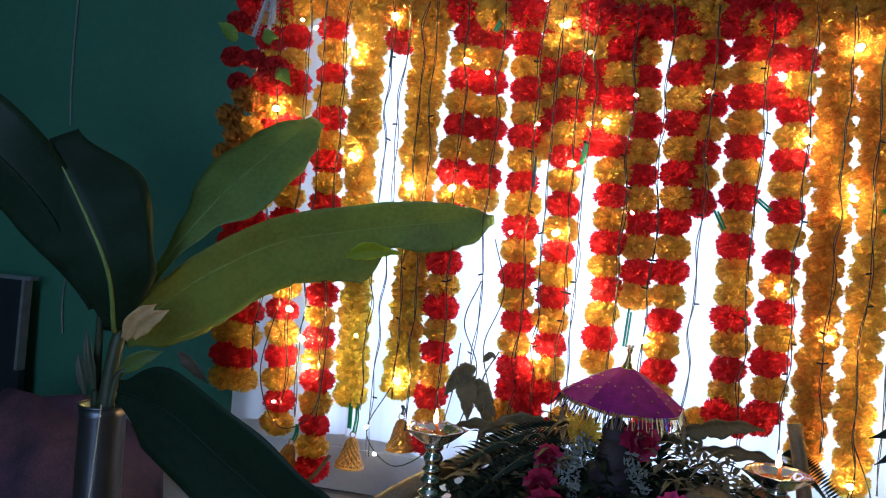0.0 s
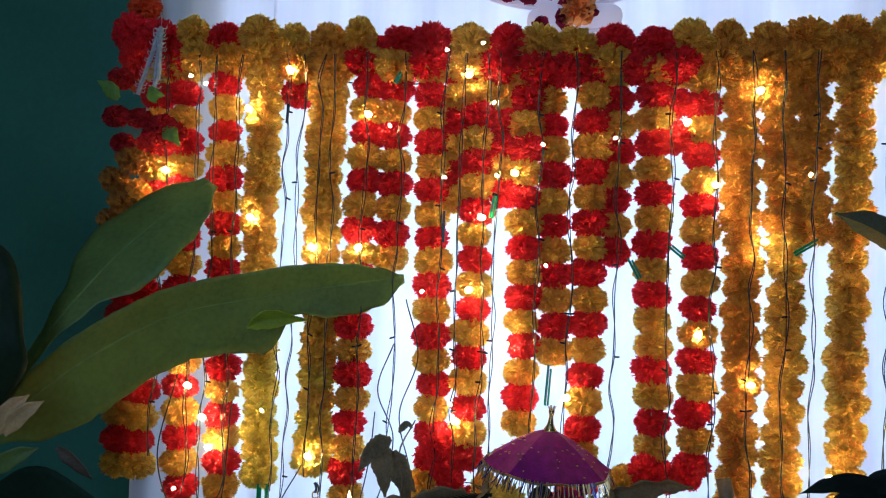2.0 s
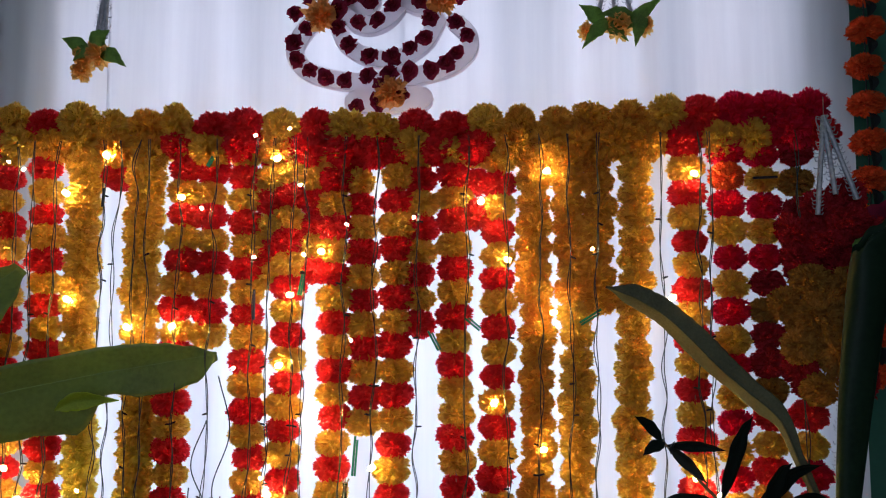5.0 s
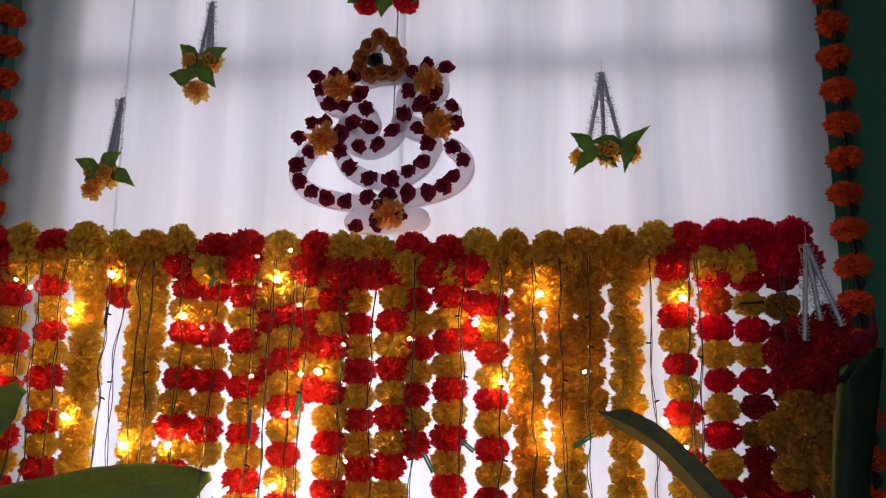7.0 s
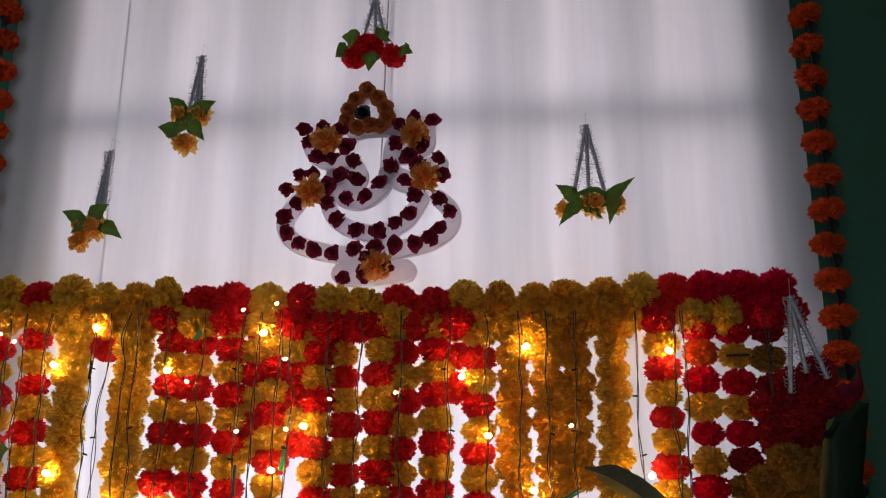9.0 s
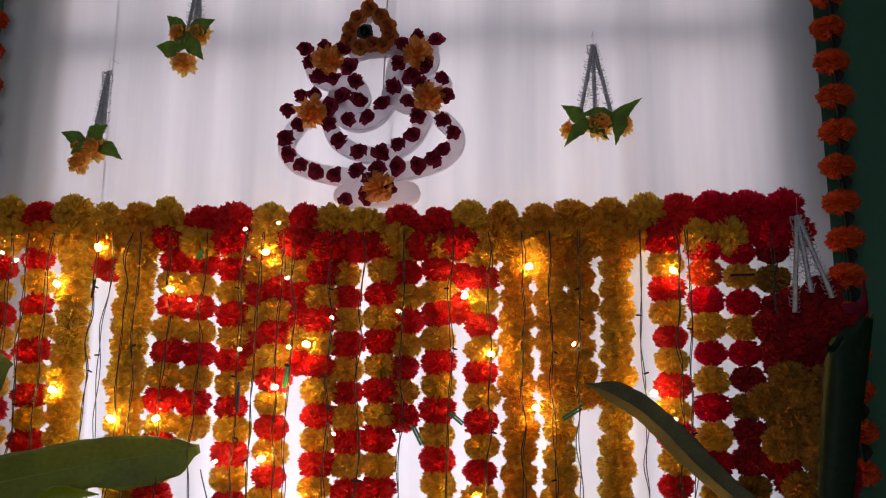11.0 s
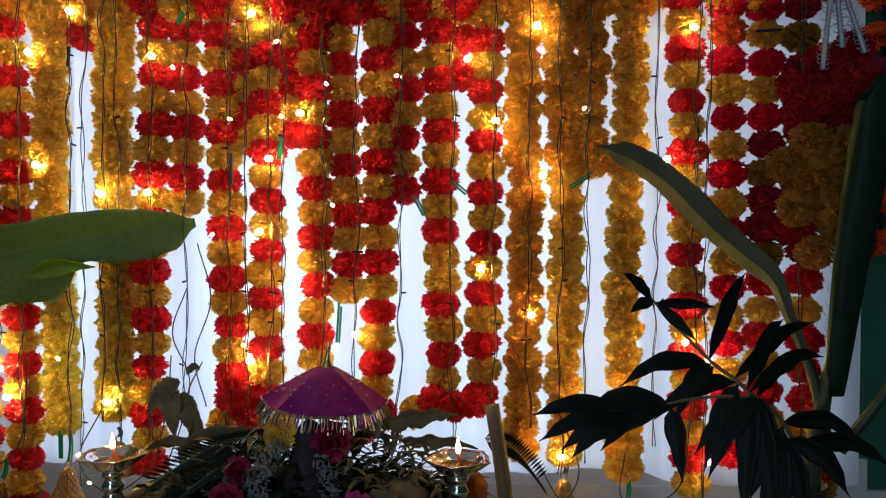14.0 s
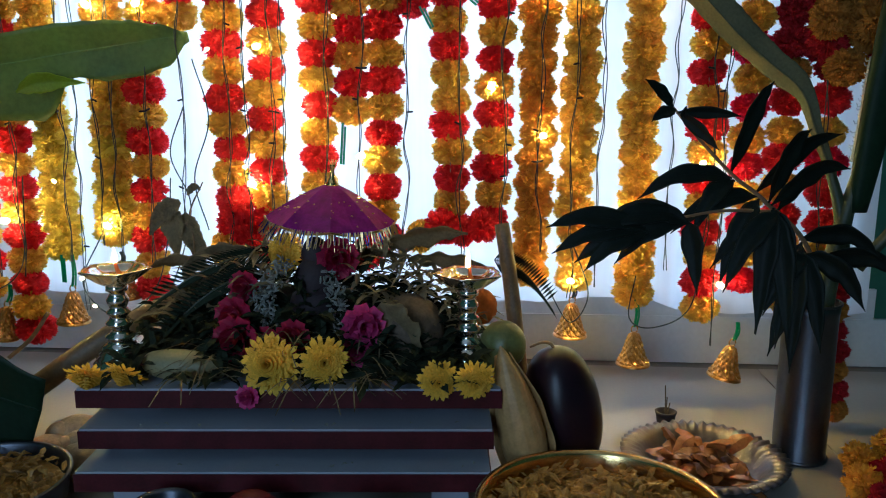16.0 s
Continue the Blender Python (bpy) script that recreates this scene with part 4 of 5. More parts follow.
point = blade([(0.045, -0.012, -0.205), (0.075, -0.016, -0.185), (0.098, -0.014, -0.160), (0.102, -0.012, -0.118)], (0.8, 0.3, -0.5), (0.020, 0.026, 0.024, 0.014, 0.005, 0.001), fold=0.3, seed=5, across=3)
thick(put("leaf", mesh_of("leaf", *point[:2], MAROON, True), near_right, None, "dark red pointed cloth leaf"), 0.0006)
# D and B again: flowers out of the light, coloured dark
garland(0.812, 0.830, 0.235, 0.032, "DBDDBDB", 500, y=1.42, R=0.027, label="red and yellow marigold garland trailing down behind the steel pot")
garland(0.862, 0.875, 0.034, 0.033, "GD", 501, y=1.27, R=0.034, label="loose marigolds of the garland lying on the floor")
for x, y, key in ((0.800, 1.235, "G"), (0.815, 1.185, "D"), (0.775, 1.165, "G"), (0.835, 1.14, "G"), (0.79, 1.12, "D")):
    tagged(put("marigold", POM[key][2], None, pose(x, y, 0.026, 40 * x, 30 * y, 0)), "loose cloth marigold lying on the floor by the pot", "flower", "loose marigolds")

# ---- the tiered stand ----
stand = thing("tiered_stand", pose(0, 1.12, 0, 0, 0, 3.9), "low three-tiered stand with white laminate boards and maroon edges", "stand")
for top, front, half in ((0.160, 0.0, 0.284), (0.115, -0.028, 0.272), (0.070, -0.058, 0.268)):
    b = put("board", mesh_of("board", *box(-half, half, front, 0.30, top - 0.027, top - 0.003), MAROON_WOOD), stand)
    put("laminate", mesh_of("laminate", *box(-half + 0.002, half - 0.002, front + 0.002, 0.298, top - 0.003, top), LAMINATE), b, None, "glossy bluish white laminate top")
    for sx in (-1, 1):
        for yy in (front + 0.05, 0.25):
            lo = top - 0.045 if top > 0.1 else 0.0
            put("leg", mesh_of("leg", *box(sx * 0.215 - 0.025, sx * 0.215 + 0.025, yy, yy + 0.04, lo, top - 0.027), LAMINATE), stand)

# ---- oil lamps ----
_dish = [(0.006, 0.108), (0.014, 0.109), (0.026, 0.113), (0.037, 0.122), (0.044, 0.134), (0.050, 0.140), (0.0505, 0.1415), (0.046, 0.1415), (0.040, 0.135), (0.031, 0.124), (0.018, 0.120), (0.001, 0.119)]
_stem = [(0.001, 0.0), (0.030, 0.0), (0.031, 0.003), (0.029, 0.006), (0.027, 0.009), (0.0275, 0.012), (0.024, 0.016), (0.0245, 0.019), (0.020, 0.024), (0.0205, 0.027), (0.015, 0.032), (0.012, 0.036), (0.016, 0.040), (0.016, 0.043), (0.011, 0.047), (0.010, 0.053), (0.014, 0.058), (0.015, 0.062), (0.011, 0.067),
         (0.0095, 0.072), (0.013, 0.076), (0.0125, 0.079), (0.009, 0.083), (0.011, 0.090), (0.0125, 0.095), (0.010, 0.101), (0.008, 0.106), (0.012, 0.110), (0.0115, 0.118), (0.001, 0.119)]


def oil_lamp(x, y, z, turn, label):
    g = thing("oil_lamp", pose(x, y, z, 0, 0, turn), label, "oil lamp", "silver oil lamps")
    put("stem", mesh_of("stem", *lathe([(r * 1.28, h) for r, h in _stem], 36), SILVER, True), g)
    put("dish", mesh_of("dish", *lathe([(r * 0.88, 0.1415 - (0.1415 - h) * 0.74) for r, h in _dish], 60, lambda w, h, i: 1 + (0.16 * max(0, math.cos(5 * w)) ** 3 if 3 < i < 9 else 0)), SILVER, True), g)
    put("oil", mesh_of("oil", *lathe([(0.001, 0.1298), (0.028, 0.1298), (0.028, 0.1305), (0.001, 0.1305)], 30), BRASS, True), g, None, "golden oil in the dish")
    wick = put("wick", mesh_of("wick", *tube(spline([(0.012, 0.004, 0.126), (0.004, 0, 0.136), (0.001, -0.002, 0.150)]), 0.0042, 8, 0.5), RUST), g, None, "brown cotton wick")
    put("flame", mesh_of("flame", *lathe([(0.0004, 0.147), (0.0028, 0.149), (0.0040, 0.153), (0.0036, 0.158), (0.0022, 0.164), (0.0009, 0.169), (0.0002, 0.172)], 14), FLAME, True), wick, None, "small bright oil flame")


oil_lamp(-0.266, 1.205, 0.160, 10, "polished silver oil lamp with a lit flame, on the stand")
oil_lamp(0.234, 1.215, 0.160, 46, "polished silver oil lamp burning beside the leaves and fruit")

# ---- small parasol over the idol ----
par = thing("parasol", pose(0.0, 1.365, 0.170, 2, 4, 0), "small purple velvet parasol with gold trim and tinsel fringe", "parasol")
put("pole", mesh_of("pole", *tube([Vector((0, 0.02, -0.012)), Vector((0, 0.005, 0.22))], 0.004, 8), GOLD), par)
_N = 8
_v, _f = [], []
for j in range(7):
    s = j / 6
    for i in range(_N * 4):
        a = 2 * math.pi * i / (_N * 4) + 0.2
        scal = 1 - 0.075 * s * abs(math.sin((a - 0.2) * _N / 2))
        r = 0.012 + 0.090 * s
        _v.append(Vector((r * scal * math.cos(a), r * scal * math.sin(a), 0.234 - 0.054 * s ** 1.2 - 0.006 * s * abs(math.sin((a - 0.2) * _N / 2)))))
_n = _N * 4
for j in range(6):
    for i in range(_n):
        _f.append((j * _n + i, j * _n + (i + 1) % _n, (j + 1) * _n + (i + 1) % _n, (j + 1) * _n + i))
canopy = thick(put("canopy", mesh_of("canopy", _v, _f, PURPLE, False), par), 0.0015)
_rim = [_v[6 * _n + i] + Vector((0, 0, 0.001)) for i in range(_n)]
put("gold_trim", mesh_of("gold_trim", *join(*[tube([_rim[i], _rim[(i + 1) % _n]], 0.0019, 5) for i in range(_n)]), GOLD), canopy)
_rnd = random.Random(21)
for name, material, cnt, ln in (("gold_fringe", TINSEL_GOLD, 170, 0.026), ("blue_fringe", TINSEL_BLUE, 60, 0.020)):
    pcs = []
    for i in range(cnt):
        a = 2 * math.pi * (i + _rnd.random()) / cnt
        r = 0.098
        p = Vector((r * math.cos(a), r * math.sin(a), 0.181))
        o = Vector((math.cos(a), math.sin(a), 0)) * _rnd.uniform(0.0, 0.016)
        pcs.append(tube([p, p + o * 0.6 + Vector((0, 0, -ln * 0.5)), p + o + Vector((_rnd.uniform(-0.003, 0.003), 0, -ln * _rnd.uniform(0.75, 1.1)))], 0.0009, 3))
    put(name, mesh_of(name, *join(*pcs), material), canopy)
_dots = []
for i in range(70):
    s, a = _rnd.uniform(0.3, 0.95), _rnd.uniform(0, 6.28)
    r = 0.012 + 0.090 * s
    c = Vector((r * math.cos(a) * 0.97, r * math.sin(a) * 0.97, 0.2362 - 0.054 * s ** 1.2))
    _dots.append(moved(box(-0.0018, 0.0018, -0.0007, 0.0007, -0.0005, 0.0008), Matrix.Translation(c) @ pose(0, 0, 0, 0, 0, math.degrees(a))))
tagged(put("gold_stitching", mesh_of("gold_stitching", *join(*_dots), TINSEL_GOLD), canopy), "tiny gold stitches on the purple velvet", "", "", "stuff")
put("finial", mesh_of("finial", *lathe([(0.013, 0.232), (0.008, 0.240), (0.0048, 0.247), (0.0030, 0.258), (0.0045, 0.263), (0.0050, 0.267), (0.002, 0.269)], 14), BRASS, True), par)
put("tassel", mesh_of("tassel", *join(*[tube([Vector((0, 0, 0.262)), Vector((0.007 * math.cos(i), 0.007 * math.sin(i), 0.274))], 0.0008, 3) for i in range(9)]), TINSEL_GOLD), par)

# ---- idol: one plain dark shape ----
def blob(cx, cy, cz, rx, ry, rz, seg=18):
    v, f = lathe([(max(0.001, math.sin(math.pi * i / 10)), -math.cos(math.pi * i / 10)) for i in range(11)], seg)
    return [Vector((cx + p.x * rx, cy + p.y * ry, cz + p.z * rz)) for p in v], f


idol = put("idol", mesh_of("idol", *join(blob(0, 0, 0.03, 0.062, 0.05, 0.035), blob(0, -0.005, 0.075, 0.043, 0.04, 0.045), blob(0, -0.008, 0.125, 0.030, 0.028, 0.034), blob(0, 0, 0.160, 0.021, 0.021, 0.028)), CLAY, True), None, pose(0.006, 1.275, 0.150))
tagged(idol, "small dark brown clay idol almost hidden by flowers on the stand", "statue")

# ---- greenery heaped on the stand ----
def leaf_strew(name, count, area, length, width, material, seed, label, category, up=0.5, kind="stuff"):
    rnd = random.Random(seed)
    pcs = []
    x0, x1, y0, y1, zf = area
    for i in range(count):
        x, y = rnd.uniform(x0, x1), rnd.uniform(y0, y1)
        z = zf(x, y) * rnd.uniform(0.75, 1.0) + 0.002
        a = rnd.uniform(0, 6.28)
        L = length * rnd.uniform(0.6, 1.25)
        e = rnd.uniform(-0.25, up)
        d = Vector((math.cos(a), math.sin(a) * 0.7 - 0.3, e)).normalized() * L
        p = Vector((x, y, 0.16 + z))
        q = blade([p, p + d * 0.5 + Vector((0, 0, L * 0.12)), p + d + Vector((0, 0, -L * 0.05))], (-d.y, d.x, rnd.uniform(-0.3, 0.3) * L), (width * 0.2, width * rnd.uniform(0.8, 1.2), width * 0.8, 0.0006), fold=rnd.uniform(0, 0.6), ripple=0.1, seed=i, across=1)
        pcs.append((q[0], q[1]))
    ob = put(name, mesh_of(name, *join(*pcs), material))
    return tagged(ob, label, category, "", kind)


def heap(x, y):
    return 0.010 + 0.115 * max(0, 1 - (x / 0.30) ** 2) * max(0.0, min(1, (y - 1.13) / 0.14))


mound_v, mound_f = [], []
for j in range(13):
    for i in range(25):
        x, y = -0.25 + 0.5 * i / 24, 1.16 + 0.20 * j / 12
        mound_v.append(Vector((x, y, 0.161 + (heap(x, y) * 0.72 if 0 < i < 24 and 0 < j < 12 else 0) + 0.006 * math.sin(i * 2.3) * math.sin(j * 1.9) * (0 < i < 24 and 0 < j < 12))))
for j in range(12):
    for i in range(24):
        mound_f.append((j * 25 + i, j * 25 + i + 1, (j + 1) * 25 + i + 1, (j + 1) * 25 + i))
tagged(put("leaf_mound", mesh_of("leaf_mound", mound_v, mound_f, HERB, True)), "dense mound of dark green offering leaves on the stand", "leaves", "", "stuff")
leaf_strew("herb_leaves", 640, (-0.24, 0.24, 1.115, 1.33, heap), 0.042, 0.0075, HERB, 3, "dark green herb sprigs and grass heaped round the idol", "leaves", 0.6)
leaf_strew("grass_blades", 150, (-0.15, 0.12, 1.11, 1.20, heap), 0.075, 0.0011, DRY, 4, "thin grass blades spilling over the stand's front edge", "grass", 0.2)
leaf_strew("dry_sprigs", 150, (-0.22, -0.06, 1.22, 1.36, lambda x, y: heap(x, y) * 1.25), 0.045, 0.006, DRY, 5, "pale dried leaf sprigs on the leaf mound", "dried leaves", 0.7)
leaf_strew("dry_grass", 170, (0.06, 0.25, 1.22, 1.36, lambda x, y: heap(x, y) * 1.3), 0.045, 0.0045, DRY, 6, "dried brown grass and leaf bits beside the lamp", "dried leaves", 0.8)


def dry_leaf(p, d, side, w, seed, label="large curled brown dry leaf on the mound", material=None):
    p, d = Vector(p), Vector(d)
    lv = blade([p, p + d * 0.33 + Vector((0, 0, 0.008)), p + d * 0.7 + Vector((0, 0, 0.010)), p + d], side, (w * 0.3, w, w * 1.05, w * 0.6, 0.002), fold=0.35, ripple=0.16, seed=seed, ragged=0.08)
    ob = thick(put("dry_leaf", mesh_of("dry_leaf", *lv[:2], material or DRY, True)), 0.0008)
    return tagged(ob, label, "dry leaf", "large dry leaves")


dry_leaf((0.10, 1.33, 0.315), (0.13, -0.01, 0.022), (0, -0.6, 0.7), 0.022, 1)
dry_leaf((0.14, 1.31, 0.30), (0.12, 0.0, -0.012), (0, -0.7, 0.6), 0.020, 2)
dry_leaf((0.02, 1.34, 0.30), (0.12, -0.03, 0.0), (0, -0.7, 0.5), 0.018, 3)
dry_leaf((0.11, 1.20, 0.255), (0.065, -0.015, -0.085), (0.7, -0.3, 0.5), 0.034, 4, "broad brown leaf wrapped over the coconut")
dry_leaf((-0.10, 1.32, 0.30), (-0.11, -0.02, -0.02), (0, -0.7, 0.6), 0.020, 5)
dry_leaf((-0.12, 1.30, 0.28), (-0.09, -0.05, -0.045), (0.3, -0.6, 0.6), 0.018, 6)
dry_leaf((-0.17, 1.33, 0.27), (-0.09, -0.03, 0.01), (0, -0.6, 0.7), 0.016, 7)
for i, (p, d, sd, w) in enumerate((((-0.262, 1.40, 0.360), (0.012, -0.01, -0.085), (1, 0, 0.1), 0.026), ((-0.245, 1.40, 0.370), (-0.050, -0.01, -0.055), (0.6, 0, -0.7), 0.022), ((-0.240, 1.40, 0.350), (0.030, -0.01, -0.09), (1, 0, 0.3), 0.024), ((-0.25, 1.40, 0.322), (0.05, -0.01, -0.035), (0.5, 0, 0.8), 0.020), ((-0.232, 1.40, 0.380), (0.022, 0, 0.008), (0, 0, 1), 0.008))):
    dry_leaf(p, d, sd, w * 0.72, 20 + i, "dry grey-green leaf on an upright twig")
twig = put("leaf_twig", mesh_of("leaf_twig", *tube(spline([(-0.235, 1.38, 0.20), (-0.222, 1.39, 0.30), (-0.230, 1.40, 0.35), (-0.205, 1.40, 0.402)]), 0.0024, 6, 0.5), CANE))
tagged(twig, "thin dark twig standing in the leaf mound", "twig")
for i, (a, b) in enumerate((((-0.05, 1.30, 0.31), (-0.22, 1.24, 0.245)), ((-0.07, 1.26, 0.29), (-0.20, 1.20, 0.20)), ((0.27, 1.40, 0.28), (0.36, 1.42, 0.20)))):
    fern = thing("fern_sprig", pose(*a), "dark green feathery leaf sprig lying on the mound", "leaf sprig", "feathery sprigs")
    d = Vector(b) - Vector(a)
    put("stalk", mesh_of("stalk", *tube([d * (k / 8) + Vector((0, 0, 0.02 * math.sin(k / 8 * 3))) for k in range(9)], 0.0012, 5), STEM), fern)
    for k in range(26):
        for sg in (-1, 1):
            p = d * (k / 26) + Vector((0, 0, 0.02 * math.sin(k / 26 * 3)))
            o = Vector((0.25 * d.x, 0.25 * d.y, sg * 0.03)).normalized() * 0.03 + Vector((0, -0.006, -0.006))
            put("leaflet", mesh_of("leaflet", *blade([p, p + o * 0.5, p + o], d, (0.0006, 0.0022, 0.0003), across=1)[:2], HERB), fern)

# bits of petal dropped on the boards of the stand
_rnd = random.Random(44)
pcs = []
for i in range(26):
    front, top = ((0.006, 0.160), (-0.020, 0.115), (-0.048, 0.070))[i % 3]
    a, q = _rnd.uniform(0, 6.28), _rnd.uniform(0.004, 0.009)
    p = Vector((_rnd.uniform(-0.25, 0.25), front + _rnd.uniform(0.0, 0.016), top + 0.0012))
    d = Vector((math.cos(a), math.sin(a) * 0.6, 0.15)) * q
    pcs.append(blade([p, p + d * 0.5 + Vector((0, 0, 0.0015)), p + d], (-d.y, d.x, 0), (0.001, q * 0.35, 0.0008), fold=0.4, across=1, seed=i)[:2])
tagged(put("fallen_petals", mesh_of("fallen_petals", *join(*pcs), JASMINE), None, pose(0, 1.12, 0, 0, 0, 3.9)), "small pale petal bits fallen on the stand's boards", "petals", "", "stuff")

# ---- fresh flowers on the stand ----
CH_HEART = [mesh_of("flower_heart", *daisy(i, 0.04, 8, 38, 1), CHRYSANTH) for i in range(3)]
CH_PETAL = mesh_of("petal", [(0.002, -0.004, 0), (0.022, -0.0045, -0.0038), (0.022, -0.0045, 0.0038), (0.022, -0.002, 0), (0.036, -0.004, -0.0034), (0.036, -0.004, 0.0034), (0.0405, -0.002, 0)],
                   [(0, 3, 1), (0, 2, 3), (1, 3, 4), (3, 5, 4), (3, 2, 5), (4, 5, 6)], CHRYSANTH)


def chrysanthemum(i, x, y, z, k, rx, rz, label):
    rnd = random.Random(i)
    g = thing("chrysanthemum", pose(x, y, z, rx, 40 * i, rz) @ Matrix.Scale(k, 4), label, "flower", "yellow chrysanthemums")
    put("flower_heart", CH_HEART[i % 3], g)
    for q in range(24):
        put("petal", CH_PETAL, g, pose(0, rnd.uniform(0, 0.004), 0, rnd.uniform(-12, 12), 15 * q + rnd.uniform(-5, 5), rnd.uniform(-8, 8)) @ Matrix.Scale(rnd.uniform(0.92, 1.08), 4))


for i, (x, y, z, k, rx, rz) in enumerate(((-0.021, 1.115, 0.196, 1.0, -18, 0), (0.049, 1.120, 0.200, 0.84, -15, 8), (0.199, 1.125, 0.176, 0.70, -12, 0), (0.247, 1.127, 0.177, 0.72, -12, 6), (-0.268, 1.112, 0.177, 0.78, -48, -10), (-0.218, 1.115, 0.180, 0.72, -48, 5))):
    chrysanthemum(i, x, y, z, k, rx, rz, "fresh yellow chrysanthemum head on the stand's edge")
chrysanthemum(7, -0.043, 1.285, 0.309, 0.86, -5, -20, "large yellow chrysanthemum beside the idol's head")


HEARTS = {m.name: mesh_of("flower_heart", *rosette(200, 0.034, ((4, 0.3, 1.5), (6, 0.6, 1.0), (7, 0.85, 0.55)), 0.22), m) for m in (MAGENTA, PINK)}
_v, _f = rosette(230, 0.034, ((8, 1.0, 0.2),), 0.25)
OUTER = {m.name: mesh_of("petal", [p for p in _v[:20]], [q for q in _f if max(q) < 20], m) for m in (MAGENTA, PINK)}


def rose_bloom(x, y, z, k, m, rx, label, group):
    g = thing("rose_bloom", pose(x, y, z, rx, 700 * x, 5) @ Matrix.Scale(k, 4), label, "flower", group)
    put("flower_heart", HEARTS[m.name], g)
    for q in range(7):
        put("petal", OUTER[m.name], g, pose(0, 0.002, 0, 0, 51.4 * q, 0))


for x, y, z, k in ((0.040, 1.275, 0.306, 0.95), (-0.090, 1.245, 0.270, 0.7), (-0.096, 1.215, 0.235, 0.85), (-0.086, 1.190, 0.209, 1.0), (-0.050, 1.20, 0.200, 0.7), (-0.008, 1.19, 0.212, 0.75)):
    rose_bloom(x, y, z, k, MAGENTA, -10, "deep magenta rose tucked among the leaves", "magenta roses")
for x, y, z, k in ((0.087, 1.195, 0.229, 0.95), (0.086, 1.185, 0.200, 0.8), (-0.052, 1.118, 0.150, 0.5)):
    rose_bloom(x, y, z, k, PINK, -15, "bright pink flower among the leaves", "pink flowers")


def jasmine(name, pts, seed):
    rnd = random.Random(seed)
    pcs = []
    for p in spline(pts, 12):
        for k in range(7):
            c = p + Vector((rnd.uniform(-1, 1), rnd.uniform(-1, 0.4), rnd.uniform(-1, 1))) * 0.013
            pcs.append(moved(blob(0, 0, 0, 0.0015, 0.0015, 0.0048 * rnd.uniform(0.7, 1.4), 5), Matrix.Translation(c) @ pose(0, 0, 0, rnd.uniform(-90, 90), rnd.uniform(-90, 90), 0)))
    return tagged(put(name, mesh_of(name, *join(*pcs), JASMINE)), "white jasmine bud string hanging down the idol's side", "flower string", "jasmine strings")


jasmine("jasmine_string", [(-0.030, 1.26, 0.30), (-0.050, 1.235, 0.275), (-0.055, 1.22, 0.24), (-0.046, 1.21, 0.21)], 1)
jasmine("jasmine_string", [(-0.045, 1.26, 0.295), (-0.068, 1.24, 0.262), (-0.066, 1.22, 0.23)], 2)
jasmine("jasmine_string", [(0.030, 1.25, 0.285), (0.046, 1.235, 0.255), (0.050, 1.215, 0.22), (0.060, 1.20, 0.195)], 3)


def fruit(name, profile, m, material, label, category, wob=None):
    return tagged(put(name, mesh_of(name, *lathe(profile, 32, wob), material, True), None, m), label, category)


def oval(r, h, n=14, blunt=1.0):
    return [(max(0.0006, r * math.sin(math.pi * i / n) ** blunt), h * (1 - math.cos(math.pi * i / n)) / 2) for i in range(n + 1)]


fruit("coconut", oval(0.050, 0.105), pose(0.150, 1.235, 0.158), COCONUT, "brown husked coconut under a leaf on the stand", "coconut", lambda w, z, i: 1 + 0.03 * math.sin(9 * w + z * 80))
fruit("green_mango", oval(0.034, 0.072), pose(0.276, 1.225, 0.158, 0, 12, 0), MANGO, "dull green mango resting behind the oil lamp", "mango")
fruit("custard_apple", oval(0.030, 0.058), pose(0.245, 1.30, 0.20), RUST, "knobbly reddish brown fruit behind the oil lamp", "fruit", lambda w, z, i: 1 + 0.07 * math.sin(9 * w + i * 1.6))
fruit("pale_gourd", oval(0.022, 0.115, 14, 0.7), pose(-0.208, 1.145, 0.184, 0, 95, 4), BANANA, "pale green spindle-shaped gourd lying on the stand", "gourd")
gourd = thing("dark_gourd", pose(0.392, 1.240, 0.0, 0, -11, 0), "large glossy dark purple gourd standing on the floor", "gourd")
put("skin", mesh_of("skin", *lathe(oval(0.055, 0.190, 18, 0.8), 36), GOURD, True), gourd)
put("stalk", mesh_of("stalk", *tube(spline([(0.002, 0, 0.187), (-0.002, 0, 0.196), (-0.014, 0, 0.200), (-0.032, 0, 0.196)]), 0.0028, 8, 0.6), CANE, True), gourd, None, "dry brown stalk")
corn = thing("corn_cob", pose(0.333, 1.165, 0.0, 0, -14, 0), "pale yellow corn cob in its husk leaning on the stand", "corn cob")
put("cob", mesh_of("cob", *lathe([(max(0.001, 0.0345 * math.sin(0.35 + 2.79 * (i / 70)) ** 0.75 * (1.0 - 0.22 * i / 70)), 0.218 * i / 70) for i in range(71)], 64, lambda w, z, i: 1 + 0.035 * abs(math.sin(8 * w) * math.sin(z * 440))), CORN, True), corn)
for q, w in enumerate((20, 150)):
    lv = blade([(0.020, 0, 0.004), (0.033, 0, 0.06), (0.030, 0, 0.13), (0.010, 0, 0.205)], (0, 1, 0), (0.012, 0.016, 0.013, 0.003), fold=-0.3, ripple=0.05, seed=q)
    thick(put("husk_leaf", mesh_of("husk_leaf", *lv[:2], CORN, True), corn, pose(0, 0, 0, 0, 0, w)), 0.0008)
